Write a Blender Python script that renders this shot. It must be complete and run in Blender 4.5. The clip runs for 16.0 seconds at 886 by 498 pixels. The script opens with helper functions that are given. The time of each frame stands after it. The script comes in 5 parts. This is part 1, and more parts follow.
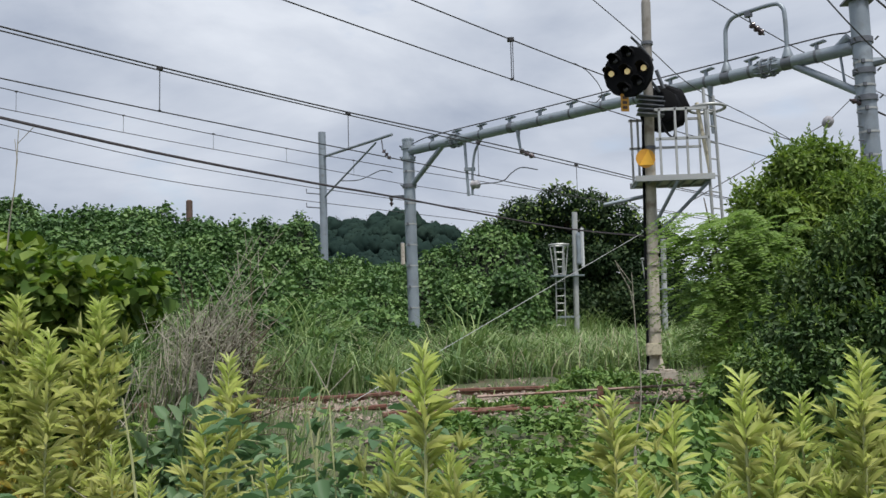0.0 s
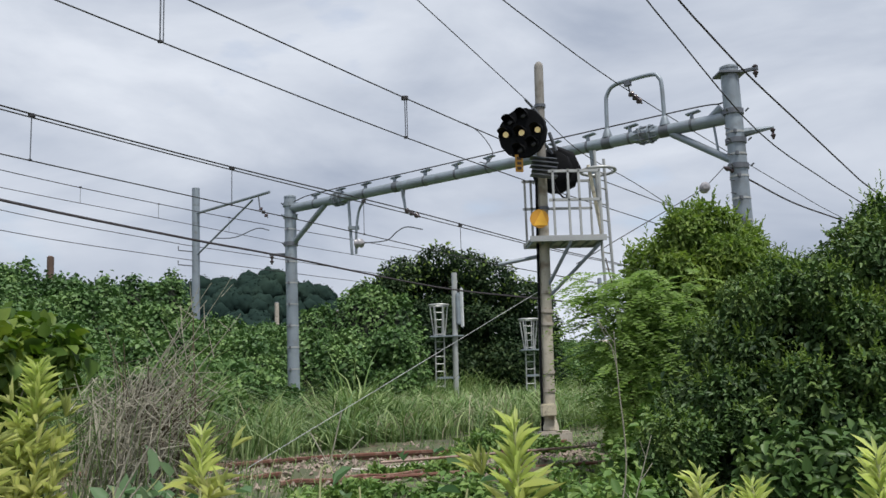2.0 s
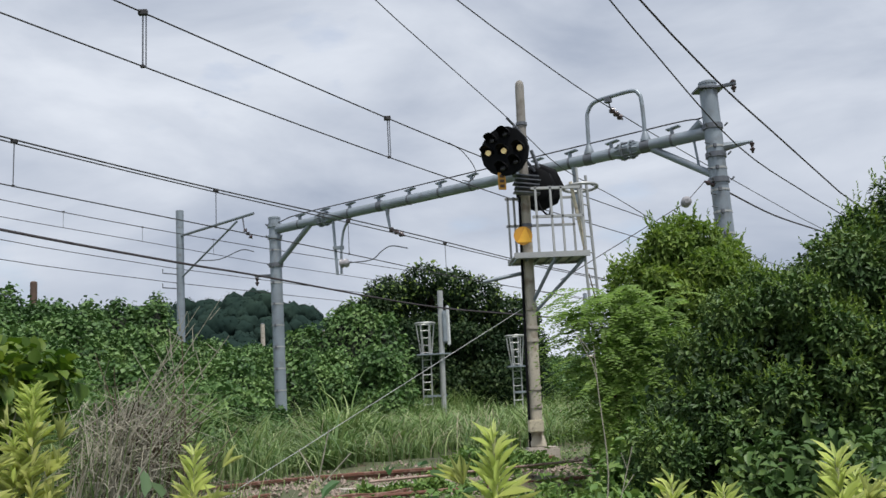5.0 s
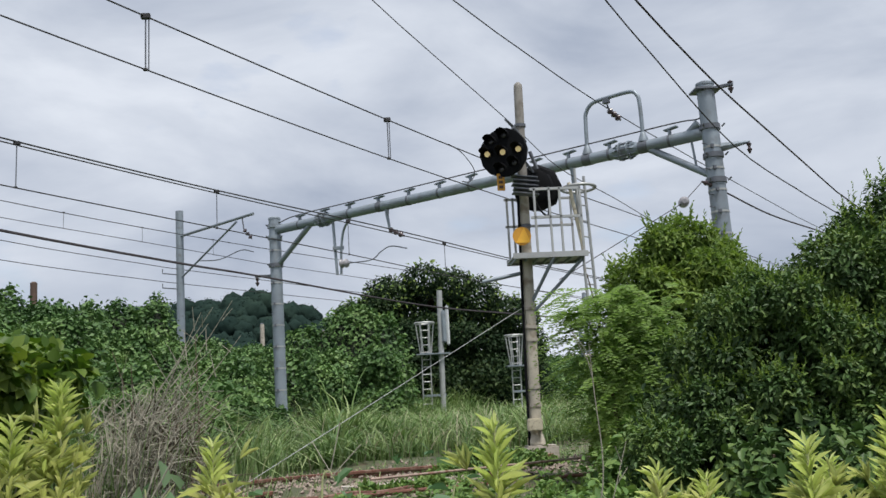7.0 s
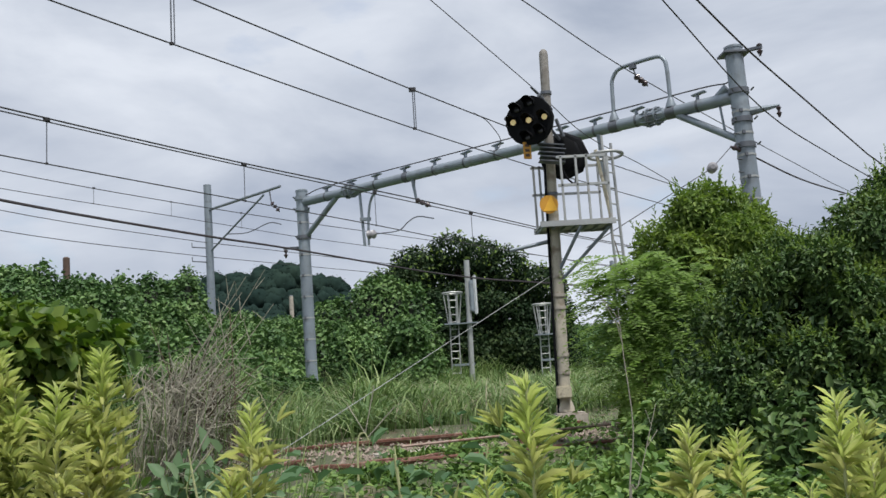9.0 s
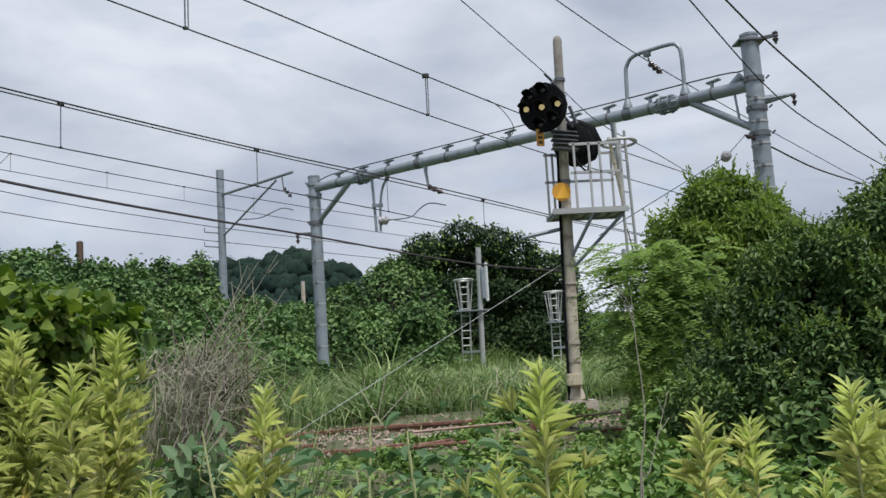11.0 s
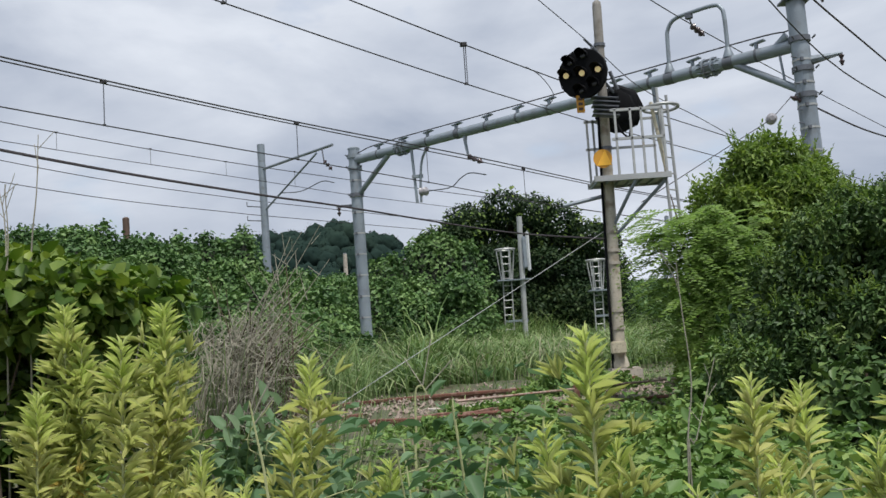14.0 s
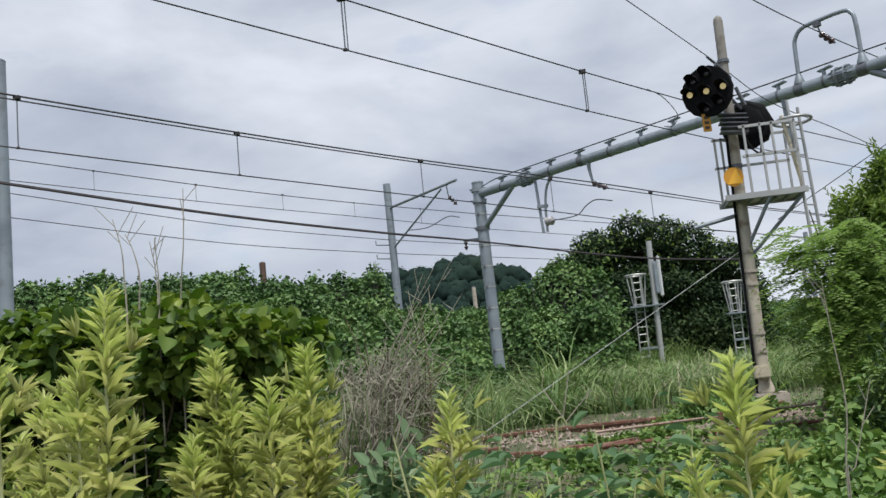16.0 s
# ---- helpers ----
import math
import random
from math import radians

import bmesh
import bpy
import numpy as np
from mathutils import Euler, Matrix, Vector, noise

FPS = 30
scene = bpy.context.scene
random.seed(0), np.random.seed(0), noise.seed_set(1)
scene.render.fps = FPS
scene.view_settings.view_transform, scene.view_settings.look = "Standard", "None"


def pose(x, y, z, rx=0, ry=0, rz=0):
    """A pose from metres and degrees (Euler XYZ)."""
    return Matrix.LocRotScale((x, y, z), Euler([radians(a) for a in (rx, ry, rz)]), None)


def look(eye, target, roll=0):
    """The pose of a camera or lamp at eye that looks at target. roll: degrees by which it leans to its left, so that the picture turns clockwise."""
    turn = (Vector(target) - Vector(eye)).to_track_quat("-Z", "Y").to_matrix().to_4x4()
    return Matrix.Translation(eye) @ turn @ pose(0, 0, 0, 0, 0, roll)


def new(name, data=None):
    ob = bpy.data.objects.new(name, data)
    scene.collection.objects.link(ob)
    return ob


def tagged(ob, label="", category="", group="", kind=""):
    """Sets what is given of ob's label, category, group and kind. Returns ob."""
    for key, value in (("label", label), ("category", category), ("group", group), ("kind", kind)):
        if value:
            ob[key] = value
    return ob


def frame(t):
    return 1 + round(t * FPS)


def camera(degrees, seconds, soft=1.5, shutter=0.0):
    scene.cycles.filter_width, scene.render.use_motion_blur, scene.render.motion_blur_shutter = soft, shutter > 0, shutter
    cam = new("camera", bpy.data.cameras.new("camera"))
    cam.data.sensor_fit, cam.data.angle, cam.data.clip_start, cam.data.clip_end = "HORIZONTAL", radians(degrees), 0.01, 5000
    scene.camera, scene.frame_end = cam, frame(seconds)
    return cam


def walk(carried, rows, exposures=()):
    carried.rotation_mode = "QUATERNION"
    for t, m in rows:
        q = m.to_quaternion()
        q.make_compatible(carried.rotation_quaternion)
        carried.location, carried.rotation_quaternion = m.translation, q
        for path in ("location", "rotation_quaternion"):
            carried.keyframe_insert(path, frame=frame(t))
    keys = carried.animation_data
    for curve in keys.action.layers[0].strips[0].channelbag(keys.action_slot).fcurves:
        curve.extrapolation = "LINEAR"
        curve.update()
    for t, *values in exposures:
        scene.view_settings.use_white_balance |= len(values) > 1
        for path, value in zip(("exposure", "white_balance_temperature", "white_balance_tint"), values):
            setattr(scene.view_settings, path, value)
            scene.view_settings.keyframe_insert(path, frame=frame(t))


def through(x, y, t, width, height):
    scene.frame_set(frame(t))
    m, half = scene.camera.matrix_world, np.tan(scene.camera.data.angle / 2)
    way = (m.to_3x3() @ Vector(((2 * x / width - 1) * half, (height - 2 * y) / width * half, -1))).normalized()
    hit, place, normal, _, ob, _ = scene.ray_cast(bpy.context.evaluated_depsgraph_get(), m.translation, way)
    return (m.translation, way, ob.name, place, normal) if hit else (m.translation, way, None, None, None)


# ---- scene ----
cam = camera(51.3, 16.0)
PATH = [
    (0, (0.569, -0.056, 1.715), (0.414, 1.928, 1.905), -1.4),
    (0.5, (0.424, 0.067, 1.72), (0.344, 2.054, 1.934), -1.7),
    (1, (0.276, 0.177, 1.728), (0.282, 2.161, 1.975), -1.7),
    (1.5, (0.229, 0.201, 1.735), (0.313, 2.179, 2.018), -1.8),
    (2, (0.225, 0.225, 1.734), (0.349, 2.197, 2.046), -1.9),
    (2.5, (0.223, 0.19, 1.729), (0.355, 2.158, 2.06), -2.0),
    (3, (0.225, 0.175, 1.73), (0.353, 2.142, 2.069), -2.2),
    (3.5, (0.227, 0.168, 1.73), (0.356, 2.135, 2.072), -2.6),
    (4, (0.23, 0.173, 1.729), (0.369, 2.138, 2.074), -2.8),
    (4.5, (0.232, 0.169, 1.729), (0.386, 2.132, 2.078), -3.0),
    (7, (0.209, 0.004, 1.716), (0.368, 1.967, 2.064), -3.2),
    (7.5, (0.215, -0.002, 1.713), (0.349, 1.966, 2.046), -3.7),
    (8, (0.213, -0.01, 1.71), (0.33, 1.962, 2.027), -3.8),
    (8.5, (0.205, -0.015, 1.708), (0.309, 1.959, 2.008), -3.8),
    (9, (0.199, -0.02, 1.7), (0.297, 1.957, 1.988), -3.7),
    (11.5, (0.193, -0.017, 1.695), (0.256, 1.966, 1.945), -3.1),
    (12, (0.192, -0.024, 1.693), (0.24, 1.962, 1.927), -3.3),
    (12.5, (0.193, -0.019, 1.692), (0.226, 1.969, 1.91), -3.5),
    (13, (0.198, -0.004, 1.69), (0.213, 1.985, 1.899), -3.7),
    (13.5, (0.196, -0.01, 1.694), (0.193, 1.979, 1.898), -3.8),
    (14, (0.191, -0.004, 1.693), (0.17, 1.986, 1.896), -3.8),
    (14.5, (0.177, 0.004, 1.692), (0.139, 1.993, 1.899), -3.8),
    (15, (0.187, -0.019, 1.691), (0.115, 1.968, 1.907), -3.8),
    (15.5, (0.191, -0.025, 1.691), (0.036, 1.954, 1.933), -4.7),
    (16, (0.18, -0.013, 1.695), (-0.108, 1.945, 1.989), -5.7),
]
walk(cam, [(t, look(eye, target, roll)) for t, eye, target, roll in PATH])

# ---- light ----
world = bpy.data.worlds.new("world")
scene.world = world
world.use_nodes = True
wn, wl = world.node_tree.nodes, world.node_tree.links
wn.clear()
w_out = wn.new("ShaderNodeOutputWorld")
w_bg = wn.new("ShaderNodeBackground")
w_sky = wn.new("ShaderNodeTexSky")
w_sky.sky_type, w_sky.sun_disc = "NISHITA", False
w_sky.sun_elevation, w_sky.sun_rotation = radians(58), radians(20)
w_co = wn.new("ShaderNodeTexCoord")
w_map = wn.new("ShaderNodeMapping")
w_map.inputs["Scale"].default_value = (1.0, 1.0, 2.6)
w_map.inputs["Rotation"].default_value = (0.0, 0.12, 0.5)
w_n1 = wn.new("ShaderNodeTexNoise")
w_n1.inputs["Scale"].default_value, w_n1.inputs["Detail"].default_value, w_n1.inputs["Roughness"].default_value = 2.6, 7.0, 0.52
w_n1.inputs["Distortion"].default_value = 0.35
w_n2 = wn.new("ShaderNodeTexNoise")
w_n2.inputs["Scale"].default_value, w_n2.inputs["Detail"].default_value = 5.5, 5.0
w_ramp = wn.new("ShaderNodeValToRGB")     # grey undersides to bright white cloud
w_ramp.color_ramp.elements[0].position, w_ramp.color_ramp.elements[0].color = 0.34, (0.40, 0.46, 0.58, 1)
w_ramp.color_ramp.elements[1].position, w_ramp.color_ramp.elements[1].color = 0.66, (0.79, 0.84, 0.93, 1)
w_gap = wn.new("ShaderNodeValToRGB")      # thin places where blue shows
w_gap.color_ramp.elements[0].position, w_gap.color_ramp.elements[0].color = 0.64, (0, 0, 0, 1)
w_gap.color_ramp.elements[1].position, w_gap.color_ramp.elements[1].color = 0.80, (0.6, 0.6, 0.6, 1)
w_skys = wn.new("ShaderNodeVectorMath")
w_skys.operation = "SCALE"
w_skys.inputs["Scale"].default_value = 0.11
w_mix = wn.new("ShaderNodeMix")
w_mix.data_type = "RGBA"
wl.new(w_co.outputs["Generated"], w_map.inputs["Vector"])
for n in (w_n1, w_n2):
    wl.new(w_map.outputs["Vector"], n.inputs["Vector"])
wl.new(w_n1.outputs["Fac"], w_ramp.inputs["Fac"])
wl.new(w_n2.outputs["Fac"], w_gap.inputs["Fac"])
wl.new(w_sky.outputs["Color"], w_skys.inputs[0])
wl.new(w_gap.outputs["Color"], w_mix.inputs["Factor"])
wl.new(w_ramp.outputs["Color"], w_mix.inputs["A"])
wl.new(w_skys.outputs["Vector"], w_mix.inputs["B"])
wl.new(w_mix.outputs["Result"], w_bg.inputs["Color"])
w_bg.inputs["Strength"].default_value = 1.0
wl.new(w_bg.outputs["Background"], w_out.inputs["Surface"])

sun = new("sun", bpy.data.lights.new("sun", "SUN"))
sun.data.energy, sun.data.angle, sun.data.color = 4.2, radians(12), (1.0, 0.97, 0.92)
sun.matrix_world = look((0, 0, 60), (-12, 22, 0))
scene.view_settings.exposure = -0.07


# ---- materials ----
def material(name, base, rough=0.6, metal=0.0, vary=0.25, scale=6.0, fine=60.0, bump=0.15, stain=None, stain_at=(0.52, 0.68), coord="Object", spec=0.5):
    """A surface with two scales of variation, an optional stain colour and fine relief."""
    m = bpy.data.materials.new(name)
    m.use_nodes = True
    n, l = m.node_tree.nodes, m.node_tree.links
    b = n["Principled BSDF"]
    b.inputs["Metallic"].default_value = metal
    b.inputs["Specular IOR Level"].default_value = spec
    tc = n.new("ShaderNodeTexCoord")
    big, small = n.new("ShaderNodeTexNoise"), n.new("ShaderNodeTexNoise")
    big.inputs["Scale"].default_value, big.inputs["Detail"].default_value = scale, 5
    small.inputs["Scale"].default_value, small.inputs["Detail"].default_value = fine, 3
    for t in (big, small):
        l.new(tc.outputs[coord], t.inputs["Vector"])
    r = n.new("ShaderNodeValToRGB")
    lo, hi = [c * (1 - vary) for c in base], [min(1, c * (1 + vary)) for c in base]
    r.color_ramp.elements[0].position, r.color_ramp.elements[0].color = 0.3, (*lo, 1)
    r.color_ramp.elements[1].position, r.color_ramp.elements[1].color = 0.7, (*hi, 1)
    mixf = n.new("ShaderNodeMath")
    mixf.operation = "MULTIPLY_ADD"
    mixf.inputs[1].default_value, mixf.inputs[2].default_value = 0.35, 0.0
    l.new(small.outputs["Fac"], mixf.inputs[0])
    add = n.new("ShaderNodeMath")
    add.operation = "MULTIPLY_ADD"
    add.inputs[1].default_value = 0.65
    l.new(big.outputs["Fac"], add.inputs[0])
    l.new(mixf.outputs[0], add.inputs[2])
    l.new(add.outputs[0], r.inputs["Fac"])
    out = r.outputs["Color"]
    if stain:
        third = n.new("ShaderNodeTexNoise")
        third.inputs["Scale"].default_value, third.inputs["Detail"].default_value = scale * 2.3, 8
        l.new(tc.outputs[coord], third.inputs["Vector"])
        sr = n.new("ShaderNodeValToRGB")
        sr.color_ramp.elements[0].position, sr.color_ramp.elements[1].position = stain_at
        l.new(third.outputs["Fac"], sr.inputs["Fac"])
        mx = n.new("ShaderNodeMix")
        mx.data_type = "RGBA"
        mx.inputs["B"].default_value = (*stain, 1)
        l.new(sr.outputs["Color"], mx.inputs["Factor"])
        l.new(out, mx.inputs["A"])
        out = mx.outputs["Result"]
    l.new(out, b.inputs["Base Color"])
    rr = n.new("ShaderNodeMapRange")
    rr.inputs["To Min"].default_value, rr.inputs["To Max"].default_value = max(0.05, rough - 0.12), min(1, rough + 0.12)
    l.new(big.outputs["Fac"], rr.inputs["Value"])
    l.new(rr.outputs["Result"], b.inputs["Roughness"])
    bp = n.new("ShaderNodeBump")
    bp.inputs["Strength"].default_value, bp.inputs["Distance"].default_value = bump, 0.01
    l.new(small.outputs["Fac"], bp.inputs["Height"])
    l.new(bp.outputs["Normal"], b.inputs["Normal"])
    return m


def leaf_material(name, cols, rough=0.5, through=0.3, patch=0.6, spec=0.2, share=0.45):
    """Leaves: every leaf takes its colour between those given, larger patches shift it, light shines through."""
    m = bpy.data.materials.new(name)
    m.use_nodes = True
    n, l = m.node_tree.nodes, m.node_tree.links
    b = n["Principled BSDF"]
    b.inputs["Roughness"].default_value = rough
    b.inputs["Specular IOR Level"].default_value = spec
    geo, tc = n.new("ShaderNodeNewGeometry"), n.new("ShaderNodeTexCoord")
    big = n.new("ShaderNodeTexNoise")
    big.inputs["Scale"].default_value, big.inputs["Detail"].default_value = patch, 4
    l.new(tc.outputs["Object"], big.inputs["Vector"])
    mr = n.new("ShaderNodeMapRange")
    mr.inputs["From Min"].default_value, mr.inputs["From Max"].default_value = 0.3, 0.7
    l.new(big.outputs["Fac"], mr.inputs["Value"])
    mx = n.new("ShaderNodeMix")
    mx.inputs["Factor"].default_value = share
    l.new(geo.outputs["Random Per Island"], mx.inputs["A"])
    l.new(mr.outputs["Result"], mx.inputs["B"])
    r = n.new("ShaderNodeValToRGB")
    el = r.color_ramp.elements
    while len(el) < len(cols):
        el.new(0.5)
    for i, c in enumerate(cols):
        el[i].position, el[i].color = i / (len(cols) - 1), (*c, 1)
    l.new(mx.outputs["Result"], r.inputs["Fac"])
    l.new(r.outputs["Color"], b.inputs["Base Color"])
    tr = n.new("ShaderNodeBsdfTranslucent")
    hs = n.new("ShaderNodeHueSaturation")
    hs.inputs["Value"].default_value, hs.inputs["Saturation"].default_value = 1.25, 1.15
    l.new(r.outputs["Color"], hs.inputs["Color"])
    l.new(hs.outputs["Color"], tr.inputs["Color"])
    ms = n.new("ShaderNodeMixShader")
    ms.inputs["Fac"].default_value = through
    l.new(b.outputs["BSDF"], ms.inputs[1])
    l.new(tr.outputs["BSDF"], ms.inputs[2])
    l.new(ms.outputs["Shader"], n["Material Output"].inputs["Surface"])
    return m


GALV = material("galvanised_steel", (0.26, 0.30, 0.34), 0.5, 0.35, 0.16, 1.5, 40, 0.08, (0.21, 0.23, 0.25))
GALV_LIGHT = material("light_galvanised_steel", (0.40, 0.41, 0.41), 0.5, 0.3, 0.15, 3, 60, 0.08, (0.35, 0.30, 0.25), (0.6, 0.75))
GALV_DARK = material("dull_steel_fitting", (0.14, 0.15, 0.17), 0.5, 0.5, 0.25, 8, 80, 0.1)
CONCRETE_POST = material("weathered_cream_post", (0.46, 0.42, 0.345), 0.8, 0.0, 0.22, 2.2, 50, 0.2, (0.24, 0.20, 0.15))
POST_TOP = material("grey_brown_post", (0.25, 0.235, 0.215), 0.8, 0.0, 0.2, 2.0, 50, 0.2, (0.17, 0.15, 0.13))
CONCRETE = material("weathered_concrete", (0.42, 0.38, 0.33), 0.9, 0.0, 0.25, 4, 70, 0.4, (0.2, 0.17, 0.13))
BLACK = material("matt_black_enamel", (0.006, 0.0065, 0.008), 0.75, 0.0, 0.3, 6, 60, 0.05, spec=0.12)
RUST = material("rusted_steel", (0.16, 0.07, 0.05), 0.85, 0.1, 0.35, 5, 90, 0.5, (0.28, 0.18, 0.14))
RUST_TOP = material("worn_rail_head", (0.36, 0.26, 0.22), 0.6, 0.3, 0.3, 6, 90, 0.3, (0.2, 0.08, 0.04))
WIRE = material("weathered_copper_wire", (0.045, 0.043, 0.045), 0.55, 0.4, 0.3, 3, 80, 0.1)
CABLE = material("brown_sheathed_cable", (0.03, 0.021, 0.025), 0.6, 0.0, 0.3, 3, 60, 0.2)
PORCELAIN = material("brown_porcelain", (0.07, 0.05, 0.055), 0.25, 0.0, 0.2, 10, 90, 0.05)
PORCELAIN_GREY = material("grey_porcelain", (0.30, 0.29, 0.31), 0.3, 0.0, 0.15, 10, 90, 0.05)
YELLOW = material("faded_yellow_enamel", (0.62, 0.30, 0.03), 0.5, 0.0, 0.12, 8, 80, 0.05)
ORANGE = material("orange_yellow_reflector", (0.82, 0.44, 0.04), 0.4, 0.0, 0.08, 12, 90, 0.05)
CREAM = material("cream_painted_box", (0.55, 0.50, 0.38), 0.6, 0.0, 0.12, 8, 80, 0.1, (0.3, 0.26, 0.2))
WHITE = material("white_enamel_plate", (0.62, 0.64, 0.66), 0.5, 0.0, 0.1, 8, 80, 0.05)
BARK = material("bark", (0.10, 0.075, 0.05), 0.9, 0.0, 0.35, 8, 60, 0.6)
DEAD = material("dry_stalk", (0.29, 0.27, 0.215), 0.85, 0.0, 0.4, 7, 60, 0.3)
PALE_STEM = material("pale_green_stem", (0.38, 0.40, 0.20), 0.7, 0.0, 0.2, 9, 60, 0.2)
OLD_POST = material("old_brown_pole", (0.10, 0.065, 0.05), 0.85, 0.0, 0.3, 4, 50, 0.3)
SOIL = material("weedy_soil", (0.075, 0.085, 0.04), 0.95, 0.0, 0.45, 1.2, 20, 0.5, (0.13, 0.10, 0.065))
BALLAST = material("ballast_stone", (0.30, 0.24, 0.20), 0.95, 0.0, 0.45, 9, 60, 0.5, (0.12, 0.09, 0.07))
# near-black of the sheet below the leaves: shade put into its colour
UNDER_SHADE = material("under_leaf_shade", (0.014, 0.02, 0.01), 0.95, 0.0, 0.5, 1.5, 14, 0.5)
HILL = material("wooded_hillside", (0.02, 0.034, 0.03), 0.95, 0.0, 0.4, 0.05, 0.4, 0.3)
WALL = material("pale_render_wall", (0.5, 0.46, 0.4), 0.9, 0.0, 0.1, 0.5, 8, 0.1)
ROOF = material("beige_roof_sheet", (0.42, 0.37, 0.31), 0.7, 0.0, 0.15, 0.6, 8, 0.1)
GLASS = material("dark_window_glass", (0.03, 0.035, 0.04), 0.15, 0.0, 0.2, 3, 20, 0.02)

KUDZU = leaf_material("kudzu_leaf", [(0.028, 0.068, 0.024), (0.08, 0.155, 0.047), (0.215, 0.325, 0.11)], 0.5, 0.12, 0.8, 0.25, 0.62)
KUDZU_NEAR = leaf_material("near_vine_leaf", [(0.025, 0.06, 0.013), (0.08, 0.14, 0.025), (0.28, 0.35, 0.08)], 0.45, 0.3, 4.0)
# green of the dark tree; also the painted shade of inner leaves
TREE_AND_SHADE_LEAF = leaf_material("dark_tree_and_shade_leaf", [(0.009, 0.022, 0.01), (0.02, 0.043, 0.016), (0.07, 0.105, 0.036)], 0.55, 0.1, 0.5, 0.15)
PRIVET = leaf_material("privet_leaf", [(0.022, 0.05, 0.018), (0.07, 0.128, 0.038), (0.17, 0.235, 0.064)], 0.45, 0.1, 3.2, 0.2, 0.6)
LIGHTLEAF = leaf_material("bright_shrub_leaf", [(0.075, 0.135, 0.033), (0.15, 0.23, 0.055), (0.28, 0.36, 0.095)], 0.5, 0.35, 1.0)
GRASS = leaf_material("reed_grass_blade", [(0.05, 0.10, 0.035), (0.15, 0.235, 0.08), (0.44, 0.50, 0.25)], 0.5, 0.25, 0.9)
DRYGRASS = leaf_material("dry_grass_blade", [(0.24, 0.22, 0.15), (0.36, 0.32, 0.23), (0.46, 0.42, 0.32)], 0.7, 0.25, 0.8)
GOLDEN = leaf_material("goldenrod_leaf", [(0.30, 0.36, 0.13), (0.48, 0.515, 0.205), (0.63, 0.62, 0.32)], 0.5, 0.55, 3.0)
GOLDEN_TOP = leaf_material("goldenrod_young_leaf", [(0.43, 0.53, 0.18), (0.57, 0.64, 0.25), (0.69, 0.73, 0.36)], 0.5, 0.55, 3.0)
FEATHER = leaf_material("feathery_leaf", [(0.12, 0.20, 0.06), (0.20, 0.30, 0.09), (0.31, 0.42, 0.15)], 0.5, 0.5, 1.5)
GOLDEN_OLD = leaf_material("goldenrod_yellowed_leaf", [(0.28, 0.31, 0.11), (0.50, 0.44, 0.16), (0.61, 0.46, 0.18)], 0.6, 0.55, 3.0)
BROAD = leaf_material("grey_green_broad_leaf", [(0.05, 0.11, 0.05), (0.12, 0.205, 0.10), (0.26, 0.35, 0.21)], 0.5, 0.3, 2.0)
BRAMBLE = leaf_material("bramble_leaf", [(0.05, 0.11, 0.03), (0.125, 0.215, 0.058), (0.27, 0.35, 0.11)], 0.45, 0.2, 1.2)
FARLEAF = leaf_material("far_wood_leaf", [(0.012, 0.024, 0.022), (0.02, 0.036, 0.03), (0.03, 0.05, 0.038)], 0.95, 0.0, 0.12, 0.02)

LAMP = bpy.data.materials.new("lit_signal_lens")
LAMP.use_nodes = True
LAMP.node_tree.nodes["Principled BSDF"].inputs["Base Color"].default_value = (0.8, 0.7, 0.4, 1)
LAMP.node_tree.nodes["Principled BSDF"].inputs["Emission Color"].default_value = (1.0, 0.78, 0.38, 1)
LAMP.node_tree.nodes["Principled BSDF"].inputs["Emission Strength"].default_value = 0.3
LENS = material("dark_signal_lens", (0.03, 0.03, 0.035), 0.15, 0.0, 0.2, 8, 60, 0.02)


# ---- builders ----
def thing(name, at, label, category, group="", kind=""):
    e = new(name)
    e.empty_display_size = 0.2
    e.location = at
    return tagged(e, label, category, group, kind)


def part(name, bm, mat, parent=None, label="", smooth=True):
    """Links a bmesh, in world coordinates, as one mesh object under a thing or a part."""
    me = bpy.data.meshes.new(name)
    bm.to_mesh(me)
    bm.free()
    me.materials.append(mat)
    if smooth:
        me.shade_smooth()
        me.set_sharp_from_angle(angle=radians(40))
    ob = new(name, me)
    if parent:
        up = Matrix.Translation(parent.location) if parent.type == "EMPTY" else Matrix.Identity(4)
        ob.parent = parent
        ob.matrix_parent_inverse = up.inverted()
    if label:
        ob["label"] = label
    return ob


def frame_of(d):
    d = Vector(d).normalized()
    a = Vector((0, 0, 1)) if abs(d.z) < 0.95 else Vector((1, 0, 0))
    s = d.cross(a).normalized()
    return d, s, s.cross(d).normalized()


def add_tube(bm, pts, radii, seg=12, caps=True):
    """A swept round tube along pts, one radius a point."""
    pts = [Vector(p) for p in pts]
    if not hasattr(radii, "__len__"):
        radii = [radii] * len(pts)
    rings, s_old = [], None
    for i, p in enumerate(pts):
        d = (pts[min(i + 1, len(pts) - 1)] - pts[max(i - 1, 0)]).normalized()
        if s_old is None:
            _, s, u = frame_of(d)
        else:
            s = (s_old - d * s_old.dot(d)).normalized()
            u = s.cross(d).normalized()
        s_old = s
        rings.append([bm.verts.new(p + (s * math.cos(k * math.tau / seg) + u * math.sin(k * math.tau / seg)) * radii[i]) for k in range(seg)])
    for a, b in zip(rings, rings[1:]):
        for k in range(seg):
            bm.faces.new((a[k], a[(k + 1) % seg], b[(k + 1) % seg], b[k]))
    if caps:
        bm.faces.new(rings[0][::-1])
        bm.faces.new(rings[-1])
    return bm


